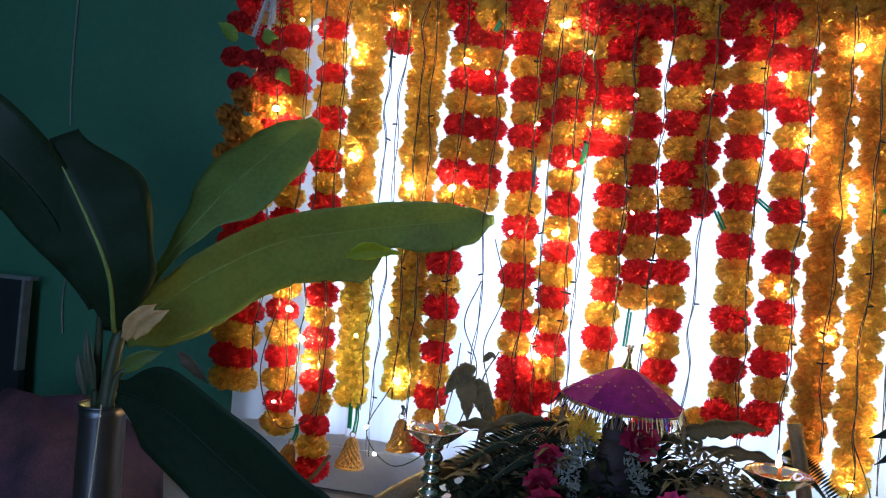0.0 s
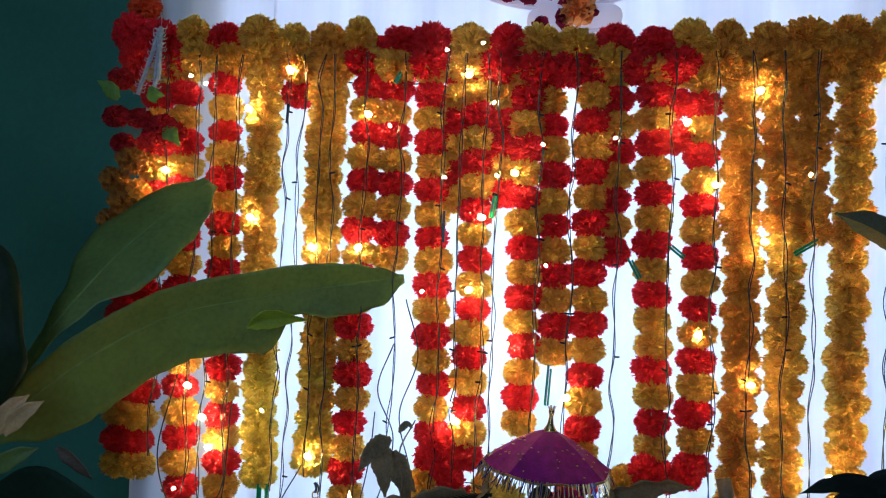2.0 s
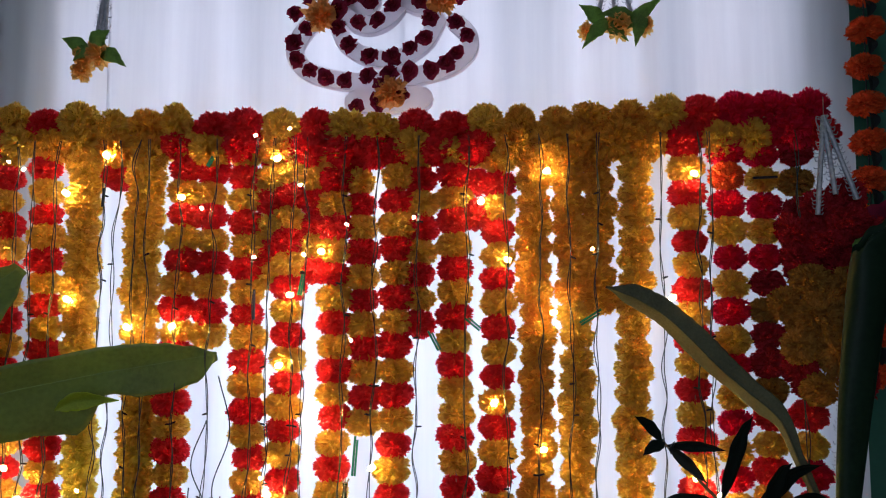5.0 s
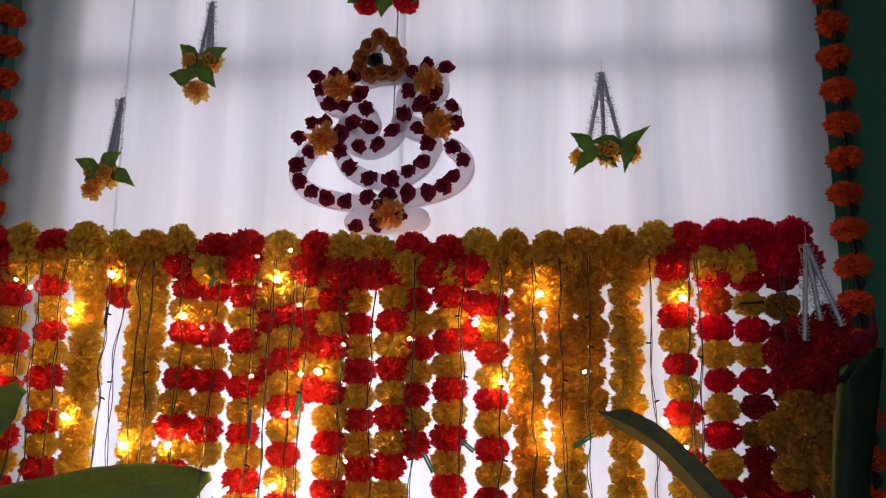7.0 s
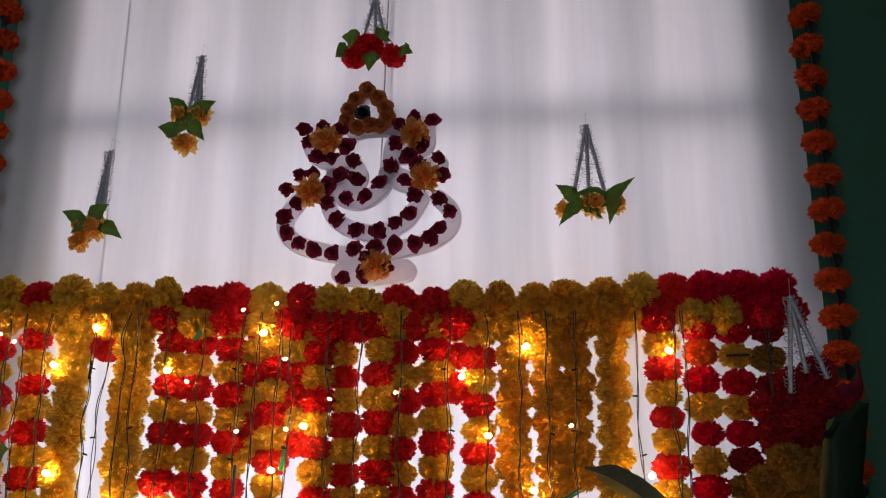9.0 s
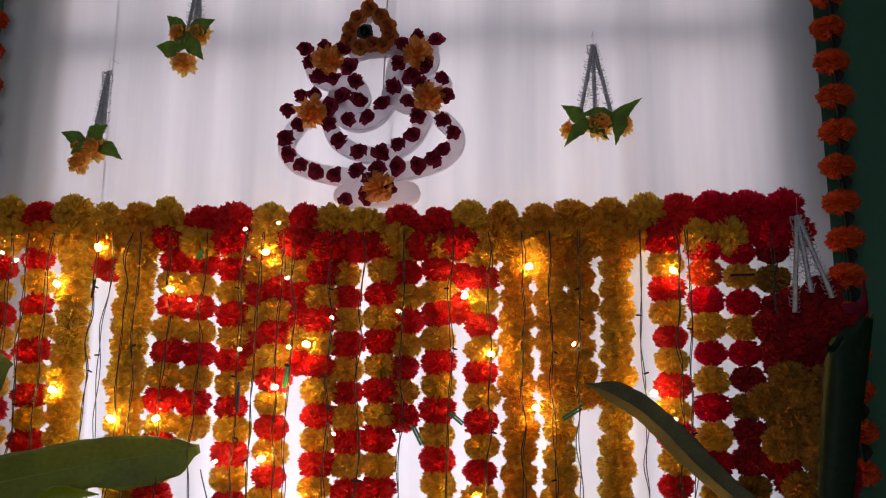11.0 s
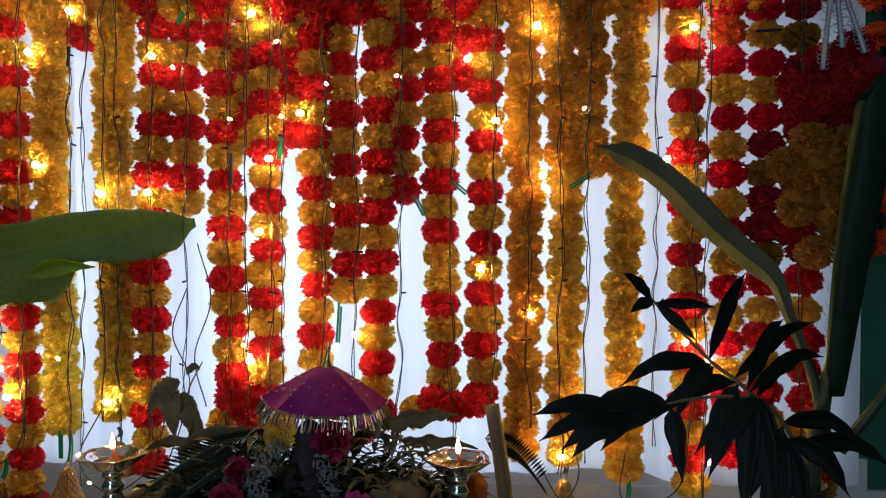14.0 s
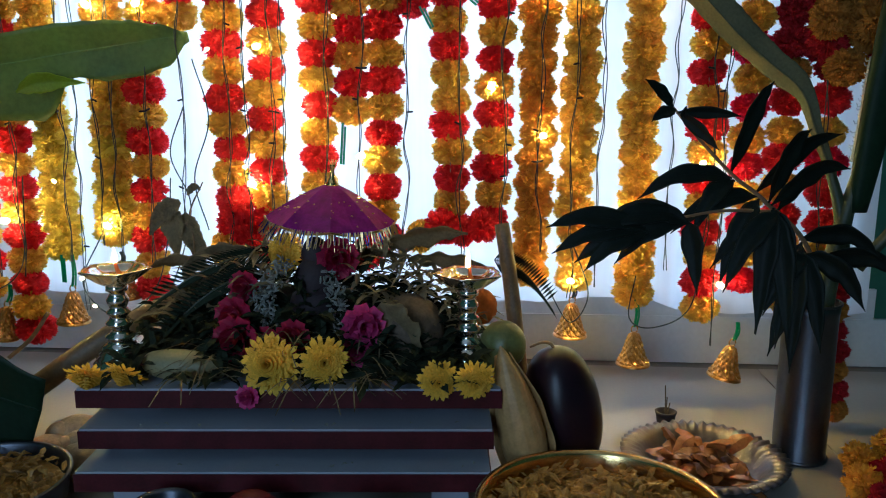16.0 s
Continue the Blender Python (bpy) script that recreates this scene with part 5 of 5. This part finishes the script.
for x, y, k in ((-0.33, 1.19, 0.03), (-0.35, 1.22, 0.035), (-0.315, 1.155, 0.028), (-0.37, 1.17, 0.03)):
    tagged(put("ginger_root", mesh_of("ginger_root", *join(blob(0, 0, k, k * 1.2, k, k), blob(k, 0.3 * k, 0.8 * k, 0.7 * k, 0.6 * k, 0.7 * k), blob(-0.6 * k, -0.5 * k, 1.2 * k, 0.6 * k, 0.6 * k, 0.7 * k)), ROOT, True), None, pose(x, y, 0.0)), "pale knobbly root lying beside the stand", "root", "roots beside the stand")


def cane(name, pts, r, label, sides=12):
    v, f = tube(spline(pts, 8), r, sides, 0.92)
    ob = put(name, mesh_of(name, v, f, CANE, True))
    return tagged(ob, label, "cane")


cane("sugar_cane", ((0.322, 1.275, 0.0), (0.312, 1.30, 0.12), (0.298, 1.335, 0.24), (0.281, 1.362, 0.345)), 0.0125, "brown sugar cane stick leaning upright behind the corn")
cane("banana_stalk", ((-0.56, 1.215, 0.018), (-0.43, 1.235, 0.100), (-0.315, 1.27, 0.180), (-0.19, 1.36, 0.240)), 0.018, "thick brown-green stalk leaning across the leaf mound")
cane("thin_stick", ((-0.53, 1.47, 0.155), (-0.56, 1.46, 0.11), (-0.60, 1.45, 0.075)), 0.004, "thin dark stick near the bells", 8)

# ---- bowls and plates on the floor ----
def strew_in(parent, name, count, r, z, material, size, seed, label, dome=0.012, wide=1.0):
    rnd = random.Random(seed)
    pcs = []
    for i in range(count):
        a, q = rnd.uniform(0, 6.28), r * math.sqrt(rnd.random())
        h = z + dome * (1 - (q / r) ** 2) + rnd.uniform(0, 0.008)
        p = Vector((q * math.cos(a), q * math.sin(a), h))
        d = Vector((rnd.uniform(-1, 1), rnd.uniform(-1, 1), rnd.uniform(-0.3, 0.5))).normalized() * size * rnd.uniform(0.6, 1.3)
        s = d.cross(Vector((rnd.uniform(-0.5, 0.5), rnd.uniform(-0.5, 0.5), 1)))
        pcs.append(blade([p, p + d * 0.5 + Vector((0, 0, size * 0.15)), p + d], s, (size * 0.10 * wide ** 2, size * 0.24 * wide, size * 0.08 * wide ** 2), fold=rnd.uniform(0.1, 0.7), across=1, seed=i)[:2])
    floor_ = lathe([(0.001, z - 0.004), (r, z - 0.004), (r * 0.98, z + 0.001), (0.001, z + dome * 0.8)], 28)
    ob = put(name, mesh_of(name, *join(*pcs, floor_), material), parent)
    return tagged(ob, label, "food", "", "stuff")


def bowl(x, y, r, h, material, label, fill, fill_label, count, size, seed):
    t = 0.0035
    prof = [(0.001, 0.0), (r * 0.5, 0.0), (r * 0.75, h * 0.10), (r * 0.92, h * 0.38), (r * 0.955, h * 0.75), (r * 0.97, h * 0.93), (r * 1.0, h * 0.97), (r * 1.0, h), (r * 0.955, h),
            (r * 0.94, h * 0.93), (r * 0.925, h * 0.7), (r * 0.89, h * 0.42), (r * 0.72, h * 0.15), (r * 0.3, t), (0.001, t)]
    g = put("bowl", mesh_of("bowl", *lathe(prof, 64), material, True), None, pose(x, y, 0.0))
    tagged(g, label, "bowl", "bowls on the floor")
    ob = strew_in(None, "petal_filling", count, r * 0.90, h * 0.66, fill, size, seed, fill_label)
    ob.matrix_basis = pose(x, y, 0.0)
    return g


bowl(0.400, 1.005, 0.150, 0.072, BRASS, "wide polished brass bowl of yellow petals on the floor", PETALS, "loose yellow flower petals filling the brass bowl", 760, 0.019, 1)
bowl(-0.385, 1.035, 0.112, 0.062, STEEL, "shallow steel bowl of yellow petals on the floor", PETALS, "loose yellow petals filling the steel bowl", 420, 0.019, 2)
cup = put("steel_cup", mesh_of("steel_cup", *lathe([(0.001, 0), (0.026, 0), (0.030, 0.01), (0.036, 0.055), (0.0385, 0.06), (0.037, 0.0605), (0.034, 0.054), (0.028, 0.012), (0.001, 0.006)], 40), STEEL, True), None, pose(-0.125, 0.995, 0.0))
tagged(cup, "small plain steel cup on the floor before the stand", "cup")
fruit("red_apple", [(0.001, 0.012), (0.018, 0.003), (0.032, 0.014), (0.039, 0.036), (0.036, 0.056), (0.022, 0.068), (0.008, 0.066), (0.001, 0.060)], pose(-0.020, 1.000, 0.0), mat("red_apple_skin", (0.14, 0.012, 0.014), 0.3, vary=0.3, scale=30), "dark red apple on the floor before the stand", "apple")
fruit("green_melon", oval(0.048, 0.066), pose(0.115, 0.985, 0.0), MANGO, "dull green round melon on the floor before the stand", "melon")
plate_p = [(0.001, 0.0), (0.070, 0.0), (0.080, 0.006), (0.092, 0.024), (0.108, 0.030), (0.118, 0.029), (0.118, 0.031), (0.107, 0.0325), (0.090, 0.027), (0.077, 0.009), (0.068, 0.003), (0.001, 0.003)]
_v, _f = lathe(plate_p, 240, lambda w, z, i: 1 + (0.012 * math.sin(48 * w) if 3 <= i <= 8 else 0))
_v = [p + Vector((0, 0, 0.0026 * math.sin(48 * math.atan2(p.y, p.x)) * (0.75 + 0.25 * math.sin(5 * math.atan2(p.y, p.x))) * max(0, min(1, (math.hypot(p.x, p.y) - 0.088) / 0.015)))) for p in _v]
plate = put("foil_plate", mesh_of("foil_plate", _v, _f, PAPER, True), None, pose(0.578, 1.238, 0.0))
tagged(plate, "silver foil plate with a crimped rim on the floor", "plate")
ob = strew_in(None, "fruit_slices", 60, 0.066, 0.010, PEELS, 0.040, 8, "wet orange-brown fruit slices heaped on the foil plate", 0.014, 1.5)
ob.matrix_basis = pose(0.578, 1.238, 0.0)
inc = thing("incense_holder", pose(0.556, 1.395, 0.0), "small dark clay incense cup with burnt sticks on the floor", "incense holder")
put("cup", mesh_of("cup", *lathe([(0.001, 0), (0.010, 0), (0.013, 0.004), (0.016, 0.024), (0.018, 0.030), (0.015, 0.031), (0.012, 0.022), (0.001, 0.016)], 20), CLAY, True), inc)
for dx, h in ((-0.003, 0.075), (0.006, 0.045), (0.001, 0.055)):
    put("incense_stick", mesh_of("incense_stick", *tube([Vector((0, 0, 0.012)), Vector((dx, 0, h))], 0.001, 5), CANE), inc)

# ---- potted banana plant and its pots ----
def metal_pot(x, y, r, h, label):
    prof = [(0.001, 0), (r * 0.98, 0), (r, 0.004), (r, h * 0.03), (r * 0.985, h * 0.04), (r * 0.985, h * 0.93), (r * 1.0, h * 0.94), (r * 1.02, h), (r * 0.97, h), (r * 0.95, h * 0.94), (r * 0.94, 0.01), (0.001, 0.008)]
    g = thing("metal_pot", pose(x, y, 0.0), label, "pot", "tall metal pots")
    put("body", mesh_of("body", *lathe(prof, 48), STEEL, True), g)
    put("rim", mesh_of("rim", *tube([Vector((r * 1.02 * math.cos(a * math.pi / 20), r * 1.02 * math.sin(a * math.pi / 20), h)) for a in range(41)], 0.0022, 8), STEEL, True), g)
    put("base_ring", mesh_of("base_ring", *tube([Vector((r * math.cos(a * math.pi / 20), r * math.sin(a * math.pi / 20), 0.004)) for a in range(41)], 0.0030, 8), STEEL, True), g)
    return g


metal_pot(0.738, 1.305, 0.039, 0.245, "tall brushed steel pot holding the banana plant and mango twig")
metal_pot(-0.826, 1.170, 0.038, 0.275, "narrow steel pot holding a banana plant in the shade")


def banana_leaf(parent, mid, side, widths, material, seed, fold=0.3, ripple=0.05, ragged=0.0, rib=0.0042, label="", low=None):
    lv = blade(mid, side, widths, fold, ripple, seed, ragged, 6, low)
    ob = thick(put("leaf", mesh_of("leaf", *lv[:2], material, True), parent, None, label), 0.0007)
    put("midrib", mesh_of("midrib", *tube(lv[2], rib, 8, 0.25), RIB if material is LEAF or seed == 3 else material, True), ob)
    return ob


left = thing("banana_plant", pose(0, 0, 0), "young banana plant with broad green leaves in the narrow steel pot", "plant")
put("stem", mesh_of("stem", *join(tube(spline([(-0.826, 1.17, 0.02), (-0.822, 1.17, 0.25), (-0.812, 1.17, 0.36), (-0.80, 1.175, 0.42)]), 0.017, 10, 0.6), tube(spline([(-0.835, 1.17, 0.05), (-0.838, 1.165, 0.30), (-0.822, 1.14, 0.44)]), 0.009, 8, 0.6),
                                  tube(spline([(-0.82, 1.165, 0.05), (-0.803, 1.16, 0.30), (-0.775, 1.165, 0.345)]), 0.008, 8, 0.6)), STEM, True), left)
banana_leaf(left, [(-0.805, 1.175, 0.385), (-0.735, 1.25, 0.475), (-0.62, 1.345, 0.560), (-0.48, 1.42, 0.598), (-0.35, 1.455, 0.622), (-0.246, 1.48, 0.640)], (0, -0.30, 1), (0.016, 0.030, 0.040, 0.048, 0.050, 0.050, 0.050, 0.050, 0.050, 0.046, 0.038, 0.024, 0.004), LEAF, 1, 0.12, 0.02, 0.025, 0.0022,
            low=(0.020, 0.070, 0.088, 0.090, 0.084, 0.082, 0.086, 0.100, 0.040, 0.054, 0.054, 0.046, 0.012))
banana_leaf(left, [(-0.80, 1.18, 0.42), (-0.755, 1.22, 0.53), (-0.70, 1.285, 0.640), (-0.638, 1.34, 0.725), (-0.577, 1.395, 0.795)], (0.75, -0.40, -0.6), (0.010, 0.012, 0.014, 0.034, 0.074, 0.082, 0.074, 0.056, 0.020), LEAF, 2, 0.12, 0.05, 0.0, 0.003)
banana_leaf(left, [(-0.805, 1.155, 0.40), (-0.785, 1.10, 0.50), (-0.825, 1.08, 0.60), (-0.885, 1.07, 0.70)], (1, 0.35, 0.15), (0.018, 0.070, 0.100, 0.045), LEAF_SHADED, 3, 0.25, 0.05)
banana_leaf(left, [(-0.825, 1.14, 0.44), (-0.88, 1.06, 0.60), (-0.98, 1.00, 0.70), (-1.10, 0.97, 0.70)], (0.6, 0.1, 0.8), (0.018, 0.060, 0.075, 0.05), LEAF_SHADED, 4, 0.25, 0.05)
banana_leaf(left, [(-0.79, 1.155, 0.305), (-0.70, 1.15, 0.285), (-0.57, 1.145, 0.208), (-0.46, 1.15, 0.140), (-0.365, 1.155, 0.104)], (0.45, -0.1, 0.90), (0.02, 0.074, 0.084, 0.076, 0.058), LEAF_SHADED, 5, 0.15, 0.03)
for i, (p, q, w, mt) in enumerate((((-0.785, 1.155, 0.390), (-0.735, 1.16, 0.452), 0.016, CORN), ((-0.765, 1.15, 0.395), (-0.708, 1.155, 0.445), 0.013, CORN), ((-0.79, 1.16, 0.335), (-0.72, 1.165, 0.375), 0.014, LEAF), ((-0.70, 1.18, 0.375), (-0.655, 1.20, 0.325), 0.012, COCONUT), ((-0.83, 1.15, 0.30), (-0.845, 1.14, 0.40), 0.010, STEM), ((-0.845, 1.15, 0.29), (-0.865, 1.15, 0.36), 0.009, STEM))):
    p, q = Vector(p), Vector(q)
    d = q - p
    thick(put("bract", mesh_of("bract", *blade([p, p.lerp(q, 0.5) + Vector((0, -0.004, 0.006)), q], (-d.z, -0.2 * d.length, d.x), (w * 0.4, w, 0.8 * w, 0.001), fold=0.4, seed=i, across=3)[:2], mt, True), left), 0.0008)

# folded edge whose colour stands in for light from behind
flap = blade([(-0.500, 1.392, 0.545), (-0.470, 1.402, 0.560), (-0.435, 1.412, 0.562), (-0.400, 1.422, 0.560)], (0, -0.25, 1), (0.002, 0.012, 0.017, 0.016, 0.010, 0.005, 0.001), fold=0.35, ripple=0.05, seed=3, across=5)
thick(put("leaf_fold", mesh_of("leaf_fold", *flap[:2], LEAF_BACKLIT, True), left, None, "folded leaf edge, coloured bright yellow-green for the light behind it"), 0.0007)
tagged(put("white_cord", mesh_of("white_cord", *tube(spline([(-0.800, 1.128, 0.285), (-0.803, 1.124, 0.20), (-0.812, 1.122, 0.10), (-0.83, 1.10, 0.003), (-0.88, 1.08, 0.003)]), 0.0012, 5), STRAW)), "thin white cord hanging down the steel pot", "cord")

right = thing("banana_plant", pose(0, 0, 0), "banana shoot with rolled dark leaf in the steel pot", "plant")
put("stem", mesh_of("stem", *join(tube(spline([(0.742, 1.305, 0.02), (0.752, 1.303, 0.24), (0.768, 1.30, 0.36), (0.785, 1.294, 0.46)]), 0.021, 12, 0.35), tube(spline([(0.775, 1.30, 0.30), (0.763, 1.302, 0.380), (0.745, 1.306, 0.440)]), 0.011, 8, 0.6)), STEM, True), right)
# the rolled leaf: a scroll of one and a quarter turns, its mouth cut aslant
_v, _f = [], []
_way = spline([(0.784, 1.295, 0.38), (0.798, 1.285, 0.55), (0.816, 1.268, 0.72), (0.830, 1.255, 0.86)], 8)
_rows, _cols = len(_way), 40
for j, p in enumerate(_way):
    s = j / (_rows - 1)
    for i in range(_cols):
        a = 2 * math.pi * 1.25 * i / (_cols - 1) + 0.9
        r = (0.015 + 0.024 * s ** 0.8) * (1.0 - 0.16 * i / (_cols - 1)) * (1 + 0.03 * math.sin(9 * s + 3 * a))
        cut = -0.060 * s ** 5 * (0.5 - 0.5 * math.cos(a)) ** 1.5 - 0.004 * s ** 9 * math.sin(7 * a)
        _v.append(p + Vector((r * math.cos(a), 0.62 * r * math.sin(a), cut)))
for j in range(_rows - 1):
    for i in range(_cols - 1):
        q = j * _cols + i
        _f.append((q, q + 1, q + _cols + 1, q + _cols))
thick(put("rolled_leaf", mesh_of("rolled_leaf", _v, _f, LEAF_SHADED, True), right, None, "green leaf still rolled into a tube, coloured dark for shade"), 0.0007)
banana_leaf(right, [(0.748, 1.305, 0.431), (0.724, 1.315, 0.495), (0.704, 1.325, 0.548), (0.664, 1.345, 0.588), (0.620, 1.358, 0.629), (0.554, 1.375, 0.700), (0.500, 1.385, 0.737), (0.449, 1.39, 0.758)], (0.5, -0.45, 0.65), (0.007, 0.009, 0.013, 0.020, 0.022, 0.024, 0.024, 0.020, 0.002), LEAF_DULL, 7, 0.45, 0.16, 0.04, 0.0028)
put("shoot", mesh_of("shoot", *tube(spline([(0.79, 1.29, 0.30), (0.83, 1.28, 0.36), (0.865, 1.27, 0.42), (0.90, 1.26, 0.46)]), 0.010, 8, 0.4), STEM, True), right)

mango = thing("mango_twig", pose(0, 0, 0), "mango twig with long dark drooping leaves standing in the steel pot", "plant")
put("twig", mesh_of("twig", *join(tube(spline([(0.745, 1.28, 0.20), (0.71, 1.265, 0.33), (0.64, 1.25, 0.40), (0.595, 1.25, 0.435), (0.545, 1.245, 0.485), (0.507, 1.24, 0.527)]), 0.0042, 8, 0.45),
                                  tube(spline([(0.66, 1.255, 0.385), (0.57, 1.22, 0.39), (0.468, 1.20, 0.372)]), 0.003, 6, 0.5)), CANE, True), mango)


def mango_leaf(p, d, w=0.014, droop=0.02, seed=0):
    p, d = Vector(p), Vector(d)
    lv = blade([p, p + d * 0.3 + Vector((0, 0, droop * 0.5)), p + d * 0.65 + Vector((0, 0, droop * 0.4)), p + d + Vector((0, 0, -droop))], (-d.z, -0.5 * d.length, d.x), (0.0015, w * 0.8, w, w * 0.62, 0.0006), fold=0.30, ripple=0.06, seed=seed, across=3)
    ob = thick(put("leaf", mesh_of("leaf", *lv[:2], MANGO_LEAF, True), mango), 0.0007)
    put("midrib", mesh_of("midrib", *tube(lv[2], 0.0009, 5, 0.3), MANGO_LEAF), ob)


# (node, ways of its leaves, half width, droop)
for n, (node, ways, w, droop) in enumerate((
    ((0.640, 1.235, 0.400), ((0.045, -0.01, 0.120), (0.10, 0.0, 0.070), (-0.02, -0.03, -0.150), (0.02, -0.03, -0.165), (-0.075, -0.03, -0.085)), 0.0165, 0.020),
    ((0.690, 1.245, 0.335), ((-0.010, -0.03, -0.150), (0.030, -0.02, -0.120), (0.080, -0.02, -0.055), (-0.06, -0.02, -0.06)), 0.0165, 0.020),
    ((0.507, 1.24, 0.527), ((-0.042, -0.02, 0.040), (-0.035, -0.02, -0.012), (0.080, -0.01, -0.002), (0.045, -0.03, -0.042), (-0.01, -0.03, 0.01)), 0.0095, 0.003),
    ((0.590, 1.25, 0.435), ((0.050, 0.0, 0.145), (-0.130, -0.02, -0.010), (-0.060, -0.03, -0.055)), 0.0145, 0.018),
    ((0.625, 1.25, 0.410), ((0.115, 0.01, 0.100), (-0.120, -0.03, -0.030), (-0.055, -0.03, -0.100)), 0.0150, 0.018),
    ((0.655, 1.255, 0.388), ((0.03, -0.02, -0.100), (0.06, -0.02, 0.085), (-0.03, -0.03, -0.145), (-0.10, -0.03, -0.05)), 0.0150, 0.018),
    ((0.468, 1.20, 0.372), ((-0.130, -0.02, 0.012), (-0.125, -0.02, -0.020), (-0.085, -0.02, -0.040), (-0.10, 0.0, -0.03)), 0.0150, 0.012),
    ((0.522, 1.21, 0.384), ((-0.125, -0.02, -0.010), (-0.095, -0.02, -0.045), (0.010, -0.03, -0.080), (-0.11, 0.01, 0.02)), 0.0150, 0.014),
    ((0.695, 1.262, 0.345), ((0.105, -0.02, 0.0), (-0.035, -0.03, -0.125)), 0.0180, 0.022),
    ((0.718, 1.268, 0.312), ((0.125, -0.02, 0.0), (-0.065, -0.03, -0.105), (0.055, -0.03, -0.030)), 0.0180, 0.022))):
    for i, d in enumerate(ways):
        mango_leaf(Vector(node) + Vector((0.003 * i, -0.002 * i, -0.003 * i)), d, w, droop, 10 * n + i)

# ---- things by the wall in the shade ----
panel = thing("leaning_board", pose(-1.478, 1.66, 0.0, -2, 0, 0), "dark flat board with pale metal edge against the wall", "panel")
put("sheet", mesh_of("sheet", *box(-0.30, 0.05, 0, 0.02, 0.0, 0.41), BLACKBOARD), panel)
put("edge_top", mesh_of("edge_top", *box(-0.30, 0.075, -0.004, 0.024, 0.41, 0.419), ALU), panel)
put("edge_side", mesh_of("edge_side", *box(0.05, 0.058, -0.004, 0.024, 0.19, 0.41), ALU), panel)
put("foot", mesh_of("foot", *box(0.05, 0.062, 0, 0.02, 0.0, 0.19), BLACKBOARD), panel)
_v, _f = blob(0, 0, 0.0, 0.29, 0.17, 0.19, 40)
_v = [p + p.normalized() * 0.035 * noise.noise(p * 13) for p in _v]
_v = [Vector((p.x, p.y, max(p.z, 0) * (1 + 0.25 * noise.noise(p * 9)))) for p in _v]
tagged(put("crumpled_cloth", mesh_of("crumpled_cloth", _v, _f, CARDBOARD, True), None, pose(-1.18, 1.46, 0.0)), "crumpled bundle of purple printed cloth on the floor", "cloth")
for i, pts in enumerate((((-1.375, 1.735, 2.0), (-1.372, 1.735, 1.4), (-1.380, 1.735, 0.95), (-1.374, 1.735, 0.80)), ((-1.36, 1.735, 0.62), (-1.352, 1.735, 0.5), (-1.362, 1.735, 0.36), (-1.355, 1.735, 0.28)))):
    tagged(put("wall_cable", mesh_of("wall_cable", *tube(spline(pts, 10), 0.0022, 6), ALU)), "thin pale cable hanging down the green wall", "cable", "wall cables")

# ---- floor tiles ----
_tile = mesh_of("tile", *box(0.0015, 0.5985, 0.0015, 0.5985, -0.008, 0.0), FLOOR)
for i in range(-5, 4):
    for j in range(-4, 3):
        x, y = 0.20 + 0.6 * i, -0.10 + 0.6 * j
        if -2.4 < x + 0.3 < 2.1 and -2.3 < y + 0.3 < 1.80:
            put("tile", _tile, floor, pose(x, y, 0.0))
